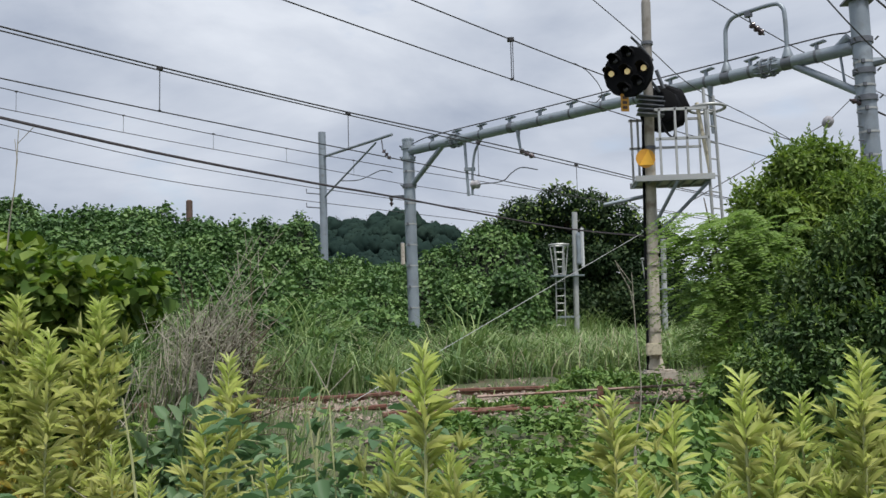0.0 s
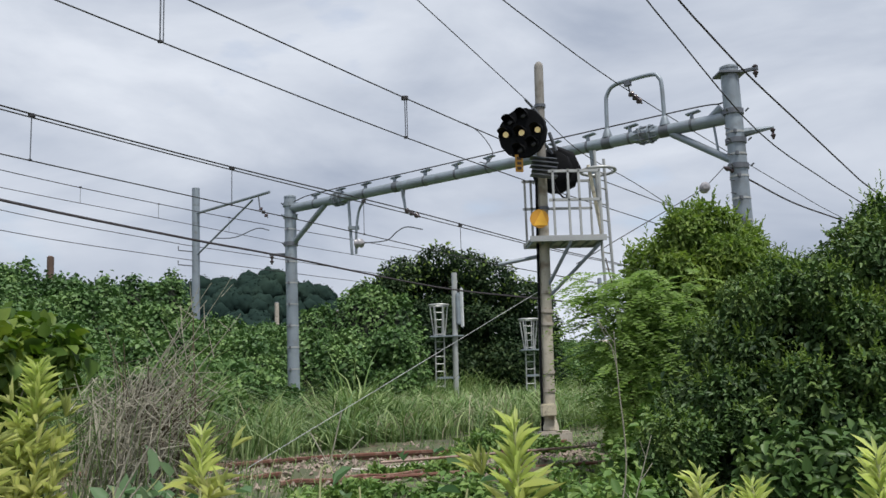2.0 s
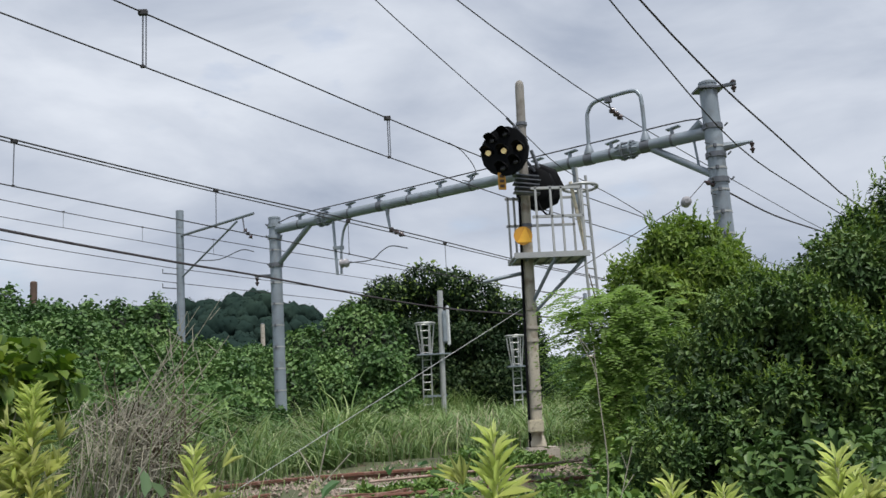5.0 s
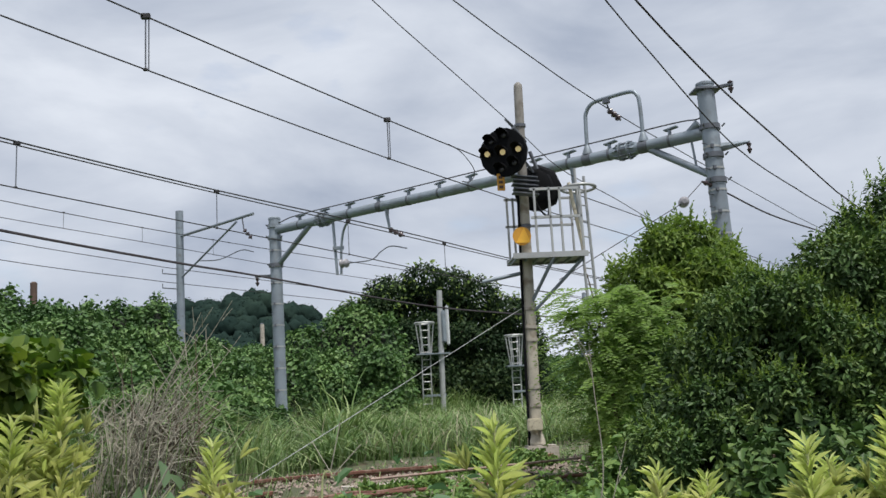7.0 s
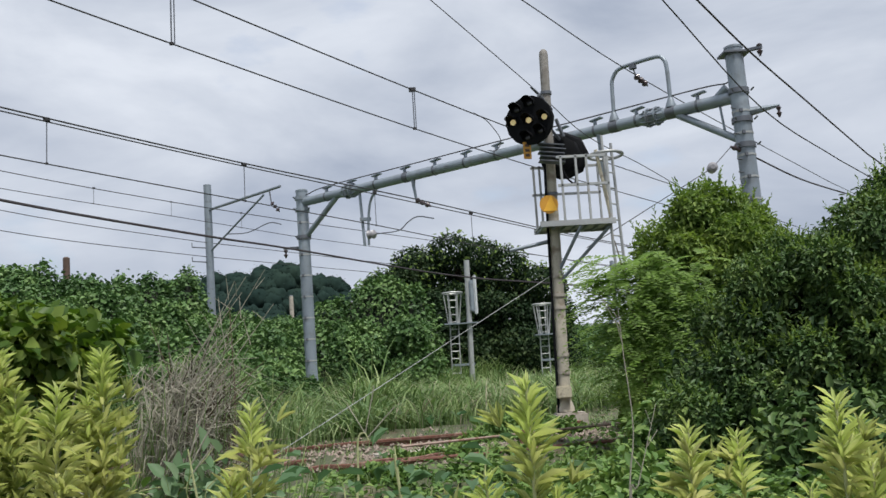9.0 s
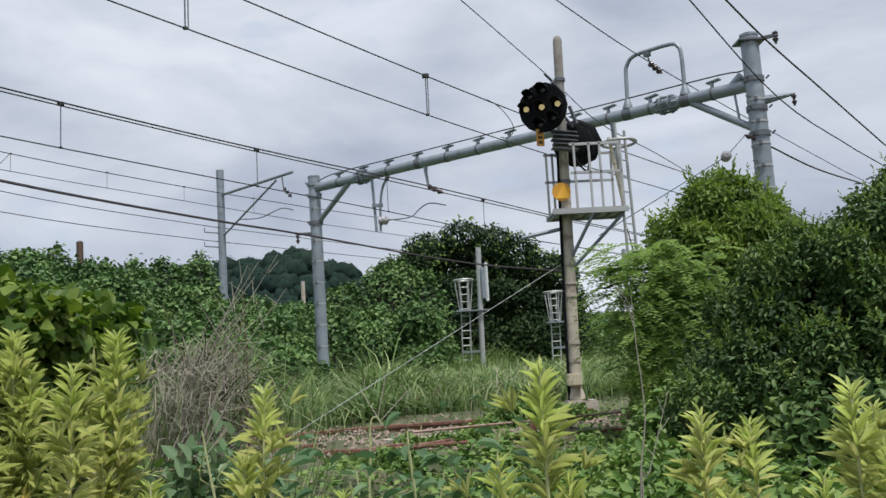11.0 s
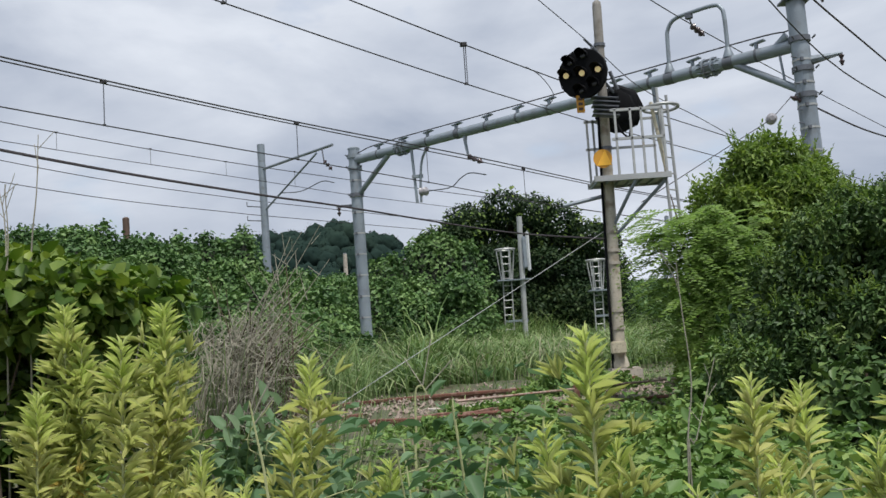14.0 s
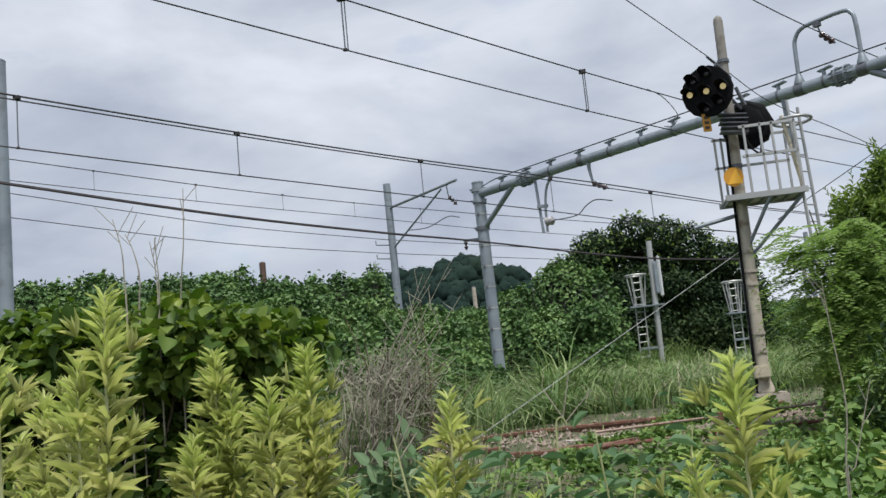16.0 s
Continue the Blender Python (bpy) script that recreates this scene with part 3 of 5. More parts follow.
# wire with a round insulator between the pole and the signal
bw = thing("stay_wire", rl - Vector((0.3, 0.2, 0)), "thin stay wire with a round grey insulator", "wire")
part("wire", tube([rl + Vector((-0.3, -0.2, 0.05)), (7.05, 19.1, 5.91), (3.75, 17.0, 4.05)], 0.009, 6), WIRE, bw)
bm_ = bmesh.new()
add_tube(bm_, [(7.02, 18.97, 5.91), (7.03, 19.02, 5.91), (7.06, 19.18, 5.91), (7.07, 19.23, 5.91)], [0.05, 0.11, 0.11, 0.05], 18)
part("insulator", bm_, PORCELAIN_GREY, bw, "round grey insulator disc")

# ---- far mast with bracket arm, and other distant poles ----
mast = thing("catenary_mast", (-11.4, 57, 4.9), "grey catenary mast with a bracket arm on the embankment", "mast")
part("pole", tube([(-11.35, 57, 4.0), (-11.45, 57, 14.55)], 0.24, 16), GALV, mast)
part("bracket_arm", tube([(-11.45, 57, 12.95), (-6.3, 52, 13.1)], 0.085, 10), GALV, mast)
part("strut", tube([(-11.4, 57, 10.3), (-7.4, 53.1, 12.9)], 0.06, 10), GALV, mast)
h = part("hanger", tube([(-7.0, 52.6, 13.0), (-6.9, 52.5, 12.3)], 0.04, 8), GALV_DARK, mast)
insulator((-6.9, 52.5, 12.3), (-6.5, 52.9, 11.8), mast, PORCELAIN, 3, 0.14)
for z in (10.55, 9.67):
    part("line_arm", tube([(-11.4, 57, z), (-12.3, 56.2, z), (-12.3, 56.2, z + 0.25)], 0.035, 8), GALV_DARK, mast)
part("registration_arm", tube(arc([(-10.1, 55.7, 11.15), (-8.6, 54.4, 10.95), (-7.2, 53.3, 11.25), (-6.4, 52.6, 11.0)], 4), 0.03, 8), GALV_DARK, mast)
mast.location.z += 0.34

side_mast = thing("catenary_mast", (-12.4, 18.6, 0.6), "plain grey round catenary mast standing in the weeds", "mast")
part("pole", tube([(-12.38, 18.6, 0.4), (-12.44, 18.6, 10.08)], 0.16, 18), GALV, side_mast)
part("cap", tube([(-12.44, 18.6, 10.08), (-12.44, 18.6, 10.14)], [0.17, 0.1], 18), GALV, side_mast)

p = thing("old_post", (-21.1, 60, 5), "short brown weathered post above the vines", "post")
part("shaft", tube([(-21.1, 60, 4.4), (-21.2, 60, 11.25)], 0.22, 12), OLD_POST, p)
part("top", tube([(-21.2, 60, 11.25), (-21.2, 60, 11.33)], [0.22, 0.12], 12), OLD_POST, p)
for x, y, z1, r, nm in ((-9.2, 80, 10.0, 0.2, "old_post"), (-3.9, 78, 9.0, 0.16, "old_post"), (-3.2, 120, 15.5, 0.12, "far_pole"), (22.5, 95, 13.2, 0.25, "far_pole"), (16.6, 72, 9.3, 0.16, "far_pole")):
    q = thing(nm, (x, y, gz(x, y)), "distant grey pole beyond the vines", "pole")
    part("shaft", tube([(x, y, gz(x, y) - 0.2), (x - 0.03, y, z1)], [r, r * 0.9], 10), CONCRETE if nm == "old_post" else GALV, q)
    part("top", tube([(x - 0.03, y, z1), (x - 0.03, y, z1 + 0.08)], [r * 0.95, r * 0.5], 10), GALV_DARK, q)

# ---- repeater signal ----
S0, S1 = Vector((2.68, 14.6, 0.62)), Vector((2.80, 14.6, 7.05))
sig = thing("railway_signal", S0, "cream signal post with round black lamp discs, platform and ladder", "signal")
zz = lambda z: S0.lerp(S1, (z - S0.z) / (S1.z - S0.z))
post = part("post", tube([zz(0.6), zz(3.3), zz(4.1), zz(5.2)], [0.098, 0.09, 0.085, 0.079], 20), CONCRETE_POST, sig, "weathered cream round post")
part("post_top", tube([zz(5.2), zz(6.98), zz(7.04), zz(7.08)], [0.079, 0.074, 0.066, 0.03], 20), POST_TOP, sig, "grey-brown weathered upper post")
for z in (1.72, 2.0, 2.75, 2.95, 3.25, 4.6, 5.2, 6.3):
    part("band", tube([zz(z), zz(z + 0.05)], 0.108 if z < 3.4 else 0.094, 18), GALV_DARK if z > 4 else CONCRETE, post)
part("plinth", box((2.74, 14.55, 1.03), (0.5, 0.42, 0.2), None, 0.03), CONCRETE, sig, "grey concrete plinth")
part("cable_duct", tube(arc([zz(0.9) + Vector((-0.12, -0.05, 0)), zz(2.2) + Vector((-0.12, -0.05, 0)), zz(4.2) + Vector((-0.11, -0.05, 0)), zz(5.3) + Vector((-0.1, -0.06, 0))], 4), 0.022, 8), BLACK, sig)
part("junction_box", box(zz(1.45) + Vector((-0.04, -0.15, 0)), (0.23, 0.14, 0.19), None, 0.015), CREAM, sig, "small cream junction box")
part("bolted_foot", tube([zz(1.14), zz(1.2), zz(1.3)], [0.14, 0.14, 0.105], 16), CONCRETE_POST, sig)


def lamp_disc(centre, face, r, lit, name):
    """A round black backing disc with seven hooded lamps; face is the way it looks."""
    d, s, u = frame_of(face)
    c = Vector(centre)
    disc = part(name, tube([c - d * 0.07, c - d * 0.065, c + d * 0.005, c + d * 0.012], [r * 0.97, r, r, r * 0.98], 14), BLACK, sig, "round matt black signal backing")
    part("housing", tube([c - d * 0.30, c - d * 0.28, c - d * 0.06], [r * 0.55, r * 0.7, r * 0.8], 10), BLACK, disc)
    spots = [(0, 0), (-0.66, 0.02), (0.66, 0.02), (-0.1, 0.68), (0.46, 0.50), (-0.46, -0.50), (0.1, -0.68)]
    for i, (a, b) in enumerate(spots):
        o = c + s * a * r + u * b * r
        part("lens", tube([o + d * 0.012, o + d * 0.03, o + d * 0.036], [r * 0.115, r * 0.115, r * 0.085], 16), LAMP if lit and i < 3 else LENS, disc, "lit pale yellow lens" if lit and i < 3 else "unlit lens")
        b = bmesh.new()                                   # the hood: an open half tube over the lens
        n, rad = 14, r * 0.21
        ring = []
        for k in range(n + 1):
            ang = radians(-25 + 230 * k / n)
            q = s * math.cos(ang) * rad + u * math.sin(ang) * rad
            deep = 0.2 if 0.2 < k / n < 0.8 else 0.09
            ring.append([b.verts.new(o + q), b.verts.new(o + q + d * deep), b.verts.new(o + q * 1.08 + d * deep), b.verts.new(o + q * 1.08)])
        for x, y in zip(ring, ring[1:]):
            for k in range(4):
                b.faces.new((x[k], x[(k + 1) % 4], y[(k + 1) % 4], y[k]))
        part("hood", b, BLACK, disc)
    return disc


FACE = Vector((-0.55, -1.0, -0.04))
lamp_disc((2.42, 14.25, 5.78), FACE, 0.405, True, "signal_disc")
lamp_disc((3.04, 14.85, 5.30), Vector((0.30, 0.95, 0.0)), 0.39, False, "rear_signal_disc")
part("rear_housing", tube([(3.08, 14.62, 5.30), (3.06, 14.7, 5.30), (3.07, 14.86, 5.30)], [0.31, 0.38, 0.39], 8), BLACK, sig, "black angular lamp housing")
for p0, p1, r in (((2.62, 14.35, 6.22), (2.86, 14.62, 6.05), 0.03), ((2.5, 14.3, 6.35), (2.72, 14.5, 6.2), 0.02), ((2.78, 14.55, 5.75), (3.0, 14.6, 5.45), 0.025), ((2.9, 14.5, 5.85), (3.0, 14.5, 5.55), 0.03)):
    part("bracket", tube([p0, p1], r, 8), GALV_DARK, sig)
for k in range(5):
    part("bracket_plate", box((2.75 + 0.02 * (k % 2), 14.35, 5.38 - k * 0.07), (0.42, 0.2, 0.02), Matrix.Rotation(0.12, 3, "Y")), GALV_DARK, sig)
tag = part("tag_plate", box((2.36, 14.3, 5.30), (0.13, 0.02, 0.28), Matrix.Rotation(0.2, 3, "Z")), YELLOW, sig, "yellow tag plate with dark marks")
for k in range(3):
    part("mark", box((2.36, 14.286, 5.38 - k * 0.08), (0.07, 0.008, 0.045), Matrix.Rotation(0.2, 3, "Z"), 0.001), OLD_POST, tag)
sg = part("sign_disc", tube([(2.66, 14.44, 4.43), (2.66, 14.43, 4.43)], 0.15, 24), YELLOW, sig, "yellow round plate with an orange triangle")
b = bmesh.new()
tri = [b.verts.new((2.66 + x, 14.424, 4.43 + z)) for x, z in ((-0.10, -0.11), (0.13, -0.11), (0.04, 0.14))]
f = b.faces.new(tri)
ex = bmesh.ops.extrude_face_region(b, geom=[f])
for v in ex["geom"]:
    if isinstance(v, bmesh.types.BMVert):
        v.co.y -= 0.008
part("triangle", b, ORANGE, sg, smooth=False)

# platform with rails, hooped ladder and braces
plat = part("platform", box((3.06, 14.55, 4.08), (1.16, 0.72, 0.03), None, 0.004), GALV_LIGHT, sig, "light grey steel grating platform")
for y in (14.19, 14.91):
    part("edge_beam", box((3.06, y, 4.07), (1.2, 0.035, 0.09), None, 0.004), GALV_LIGHT, plat)
for k in range(7):
    part("cross_bar", box((2.52 + 0.18 * k, 14.55, 4.05), (0.03, 0.7, 0.05), None, 0.003), GALV, plat)
posts = [(2.86, 14.2), (3.1, 14.2), (3.27, 14.2), (2.52, 14.9), (2.62, 14.9), (3.6, 14.9), (3.6, 14.2)]
for x, y in posts:
    part("rail_post", box((x, y, 4.62), (0.036, 0.03, 1.1), None, 0.004), GALV_LIGHT, plat)
for z in (5.14, 4.68):
    part("handrail", box((3.2, 14.2, z), (0.82, 0.03, 0.045), None, 0.004), GALV_LIGHT, plat)
    part("handrail", box((3.05, 14.9, z), (1.15, 0.03, 0.04), None, 0.004), GALV_LIGHT, plat)
lad = part("ladder", tube([(3.58, 14.35, 5.5), (3.64, 14.35, 2.9), (3.66, 14.35, 0.7)], 0.024, 8), GALV_LIGHT, sig, "steel ladder with a round top hoop")
part("stile", tube([(3.76, 14.5, 5.4), (3.82, 14.5, 2.9), (3.84, 14.5, 0.7)], 0.024, 8), GALV_LIGHT, lad)
part("stile", tube([(3.46, 14.3, 5.25), (3.62, 14.3, 4.1)], 0.03, 8), CREAM, lad)
for k in range(17):
    z = 1.0 + k * 0.26
    f_ = (5.5 - z) / 4.8
    part("rung", tube([(3.58 + 0.08 * f_, 14.35, z), (3.76 + 0.08 * f_, 14.5, z)], 0.012, 6), GALV_LIGHT, lad)
ring = [(3.66 + 0.27 * math.cos(k * math.tau / 24), 14.5 + 0.3 * math.sin(k * math.tau / 24), 5.2) for k in range(25)]
part("hoop", tube(ring, 0.026, 8), GALV_LIGHT, lad)
part("brace", tube([(3.1, 14.2, 4.02), zz(3.3)], 0.028, 8), GALV, sig)
part("brace", tube([(3.58, 14.3, 4.0), zz(3.15)], 0.028, 8), GALV, sig)
part("cable", tube(arc([(2.9, 14.45, 5.1), (2.98, 14.4, 4.85), (3.1, 14.42, 4.75), (3.16, 14.5, 4.95)], 5), 0.016, 6), BLACK, sig)
part("side_arm", tube([(2.0, 14.62, 3.74), zz(3.87)], 0.032, 10), GALV, sig)
guy = thing("guy_wire", zz(3.2), "pale steel guy wire running down from the signal post", "wire")
part("wire", tube([zz(3.3) + Vector((-0.1, 0, 0)), (-2.15, 10.3, 0.55)], 0.0048, 6), GALV_LIGHT, guy)

# ---- small ground signals with caged ladders ----
def ground_signal(x, y, base, top, cage_z, disc, side):
    s = thing("ground_signal", (x, y, base), "slim grey signal post with a hooped ladder cage", "signal", "distant signals")
    part("post", tube([(x, y, base - 0.2), (x + 0.12, y, top)], 0.13, 14), GALV_LIGHT, s)
    if disc:
        bm = bmesh.new()
        add_box(bm, (x + 0.42, y - 0.1, top - 1.65), (0.14, 0.3, 1.9), None, 0.06)
        part("back_plate", bm, WHITE, s, "white long rounded back plate")
        part("lamp_case", box((x + 0.25, y - 0.1, top - 1.7), (0.22, 0.25, 1.5), None, 0.05), GALV, s)
    cx = x + side
    part("shelf", box(((x + cx) / 2, y, cage_z - 1.45), (abs(side) + 0.9, 0.6, 0.06)), GALV, s)
    for k in range(6):
        a = k * math.tau / 6
        part("cage_bar", tube([(cx + 0.42 * math.cos(a), y + 0.42 * math.sin(a), cage_z), (cx + 0.25 * math.cos(a), y + 0.25 * math.sin(a), cage_z - 1.45)], 0.03, 6), GALV_LIGHT, s)
    part("cage_ring", tube([(cx + 0.45 * math.cos(k * math.tau / 18), y + 0.45 * math.sin(k * math.tau / 18), cage_z) for k in range(19)], 0.05, 6), GALV_LIGHT, s)
    l = part("ladder", tube([(cx - 0.18, y, cage_z - 0.4), (cx - 0.24, y, base)], 0.035, 6), GALV_LIGHT, s)
    part("stile", tube([(cx + 0.22, y, cage_z - 0.4), (cx + 0.16, y, base)], 0.035, 6), GALV_LIGHT, l)
    for k in range(int((cage_z - base) / 0.34)):
        part("rung", tube([(cx - 0.23, y, base + 0.2 + 0.34 * k), (cx + 0.18, y, base + 0.2 + 0.34 * k)], 0.025, 6), GALV_LIGHT, l)
    part("foot_bar", box(((x + cx) / 2, y, base + 1.6), (abs(side) + 0.4, 0.1, 0.1)), GALV, s)


ground_signal(3.28, 43, 0.9, 7.36, 5.85, True, -0.66)
ground_signal(7.45, 44, 0.9, 6.2, 5.15, False, -0.5)

# ---- rusty rails, low fence and ballast in the weeds ----
RD = Vector((0.897, 0.443, 0)).normalized()
RN = Vector((RD.y, -RD.x, 0))


def rail_at(s, off, z):
    return Vector((-0.2, 12.68, 0)) + RD * s + RN * off + Vector((0, 0, z))


def rail(s0, s1, off, z, label):
    """A flat-bottomed rail: foot, web and head in one profile swept along the line."""
    prof = [(-0.062, 0), (0.062, 0), (0.062, 0.012), (0.012, 0.03), (0.010, 0.105), (0.032, 0.115), (0.033, 0.145), (0.026, 0.153), (-0.026, 0.153), (-0.033, 0.145), (-0.032, 0.115), (-0.010, 0.105), (-0.012, 0.03), (-0.062, 0.012)]
    b = bmesh.new()
    rings = []
    n = 12
    for i in range(n + 1):
        o = rail_at(s0 + (s1 - s0) * i / n, off, z + 0.012 * math.sin(i * 1.7))
        rings.append([b.verts.new(o + RN * x + Vector((0, 0, y))) for x, y in prof])
    for p, q in zip(rings, rings[1:]):
        for k in range(len(prof)):
            b.faces.new((p[k], p[(k + 1) % len(prof)], q[(k + 1) % len(prof)], q[k]))
    b.faces.new(rings[0][::-1])
    b.faces.new(rings[-1])
    b.normal_update()
    ob = part("rail", b, RUST, None, "", True)
    ob.data.materials.append(RUST_TOP)
    for f in ob.data.polygons:
        if f.normal.z > 0.9:
            f.material_index = 1
    tagged(ob, label, "rail", "old rails")
    return ob


rail(-9, 3.4, 0.0, 0.85, "rusty old rail lying on pale ballast")
rail(-4.5, -1.6, 1.5, 0.80, "rusty old rail half hidden by weeds")
rail(-1.9, 0.4, 2.3, 0.78, "short rusty rail near the weeds")
for k in range(19):
    sl = part("sleeper", box(rail_at(-8.6 + 0.64 * k, 0.5, 0.79), (0.2, 1.9, 0.12), Matrix.Rotation(math.atan2(RD.y, RD.x) + random.uniform(-0.03, 0.03), 3, "Z"), 0.015), OLD_POST)
    tagged(sl, "weathered brown timber sleeper in the ballast", "sleeper", "sleepers")
slab = part("concrete_slab", box(rail_at(0.2, 1.5, 0.90), (1.9, 0.45, 0.06), Matrix.Rotation(math.atan2(RD.y, RD.x), 3, "Z"), 0.02), CONCRETE)
tagged(slab, "pale pinkish concrete slab lying across old timber", "slab")
for k in (-0.7, 0.7):
    tagged(part("timber_block", box(rail_at(0.2 + k, 1.5, 0.80), (0.2, 0.4, 0.13), None, 0.01), OLD_POST), "dark timber block under the slab", "timber block", "slab supports")
fence = thing("low_rail_fence", rail_at(0.9, 2.7, 0.7), "low rusty iron post with thin rails", "fence")
part("post", box(rail_at(0.5, 2.75, 0.83), (0.07, 0.05, 0.6), None, 0.006), RUST, fence)
part("rail", tube([rail_at(-1.2, 2.75, 0.93), rail_at(2.2, 2.75, 0.90)], 0.022, 8), RUST, fence)
part("rail", tube([rail_at(-1.0, 2.75, 1.08), rail_at(1.9, 2.75, 1.10)], 0.014, 8), RUST_TOP, fence)
# ballast stones
n = 3000
s_, o_ = rng.uniform(-9, 3.6, n), rng.normal(0.9, 1.1, n)
bx = -0.2 + RD.x * s_ + RN.x * o_
by = 12.68 + RD.y * s_ + RN.y * o_
bz = np.maximum(ground_z(bx, by), 0.79) + rng.uniform(-0.01, 0.03, n)
verts, faces = [], []
octa = np.array([(1, 0, 0), (-1, 0, 0), (0, 1, 0), (0, -1, 0), (0, 0, 1), (0, 0, -1)], float)
of = np.array([(0, 2, 4), (2, 1, 4), (1, 3, 4), (3, 0, 4), (2, 0, 5), (1, 2, 5), (3, 1, 5), (0, 3, 5)])
rv = octa[None] * rng.uniform(0.6, 1.2, (n, 6, 1)) * rng.uniform(0.022, 0.045, (n, 1, 1))
ang = rng.random(n) * math.tau
ca, sa = np.cos(ang)[:, None], np.sin(ang)[:, None]
rv = np.stack([rv[..., 0] * ca - rv[..., 1] * sa, rv[..., 0] * sa + rv[..., 1] * ca, rv[..., 2] + 0.4 * rv[..., 0]], -1)
vv = (rv + np.stack([bx, by, bz], 1)[:, None]).reshape(-1, 3)
ff = (of[None] + (np.arange(n) * 6)[:, None, None]).reshape(-1, 3)
bme = bpy.data.meshes.new("ballast")
bme.from_pydata(vv.tolist(), [], ff.tolist())
bme.materials.append(BALLAST)
tagged(new("ballast", bme), "pale brown crushed stone ballast round the rails", "gravel", kind="stuff")
bed = bmesh.new()
rows_ = [[bed.verts.new(rail_at(-9.5 + 13.2 * i / 30, o, z + 0.02 * math.sin(i * 2.1 + o * 5))) for o, z in ((-1.4, 0.65), (-0.8, 0.79), (0.5, 0.81), (1.9, 0.79), (2.8, 0.6))] for i in range(31)]
for p, q in zip(rows_, rows_[1:]):
    for k in range(4):
        bed.faces.new((p[k], p[k + 1], q[k + 1], q[k]))
bo = part("track_bed", bed, BALLAST)
tagged(bo, "low bank of brown ballast under the rails", "track bed", kind="structure")

hb = thing("low_house", (24, 92, 4.3), "low pale house with a beige roof beyond the embankment", "house")
part("wall", box((24, 92, 4.2), (9, 6, 3.4), Matrix.Rotation(0.3, 3, "Z"), 0.05), WALL, hb)
b = bmesh.new()
m = Matrix.Translation((24, 92, 5.9)) @ Matrix.Rotation(0.3, 4, "Z")
rv_ = [b.verts.new(m @ Vector(v)) for v in ((-4.9, -3.5, 0), (4.9, -3.5, 0), (4.9, 3.5, 0), (-4.9, 3.5, 0), (-4.9, 0, 0.7), (4.9, 0, 0.7))]
for f in ((0, 1, 5, 4), (2, 3, 4, 5), (0, 4, 3), (1, 2, 5), (0, 3, 2, 1)):
    b.faces.new([rv_[k] for k in f])
part("roof", b, ROOF, hb, smooth=False)
for k in range(3):
    w_ = Vector((24, 92, 4.7)) + Matrix.Rotation(0.3, 3, "Z") @ Vector((-3 + 3 * k, -3.03, 0))
    part("window", box(w_, (1.5, 0.1, 1.1), Matrix.Rotation(0.3, 3, "Z"), 0.02), GLASS, hb)


# ---- vegetation ----
def canopy(name, lo, hi, bumps, n, size, mat, label, category, inside, kite=True, ratio=0.75):
    """Leaves over an uneven heap of growth given by a height function, with a near-black sheet beneath that paints the
    shade.
    """
    e = tagged(new(name), label, category, kind="stuff")
    x = rng.uniform(lo[0], hi[0], n * 7)
    y = rng.uniform(lo[1], hi[1], n * 7)
    d = 0.05
    z = bumps(x, y)
    dx, dy = (bumps(x + d, y) - z) / d, (bumps(x, y + d) - z) / d
    w = np.sqrt(1 + dx ** 2 + dy ** 2)
    k = (rng.random(len(x)) < np.minimum(w / 4.5, 1)) & inside(x, y)
    x, y, z, dx, dy = [v[k][:n] for v in (x, y, z, dx, dy)]
    m = len(x)
    no = np.stack([-dx, -dy, np.ones(m)], 1)
    no /= np.linalg.norm(no, axis=1)[:, None]
    p = np.stack([x, y, z], 1) + no * np.minimum(rng.normal(-0.08, 0.17, m), 0.22)[:, None]
    al = unit(m) * np.array([1, 1, 0.5]) + np.array([0, 0, -0.15]) + no * 0.45
    up = no * 1.2 + unit(m) * 0.28 + np.array([0, 0, 0.3])
    le = size * (0.55 + 0.9 * rng.random(m))
    leaves("leaves", p, al, up, le, le * ratio, mat, e, kite=kite)
    # plain sheet, no modelled stems: fills gaps between leaves with painted shade
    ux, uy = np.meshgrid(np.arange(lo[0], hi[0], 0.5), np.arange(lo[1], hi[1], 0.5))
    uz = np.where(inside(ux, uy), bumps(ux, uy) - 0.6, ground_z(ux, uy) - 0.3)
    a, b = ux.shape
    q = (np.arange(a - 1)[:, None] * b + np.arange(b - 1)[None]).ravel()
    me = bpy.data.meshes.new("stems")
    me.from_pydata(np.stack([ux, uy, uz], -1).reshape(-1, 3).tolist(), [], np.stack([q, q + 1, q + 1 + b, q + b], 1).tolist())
    me.materials.append(UNDER_SHADE)
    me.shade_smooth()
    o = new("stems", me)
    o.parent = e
    return e


def across(x, y):
    return -math.cos(AZ) * x + math.sin(AZ) * y


def lump(x, y, cx, cy, r, h):
    q = np.clip(1 - ((x - cx) ** 2 + (y - cy) ** 2) / (r * r), 0, 1)
    return h * q ** 0.6


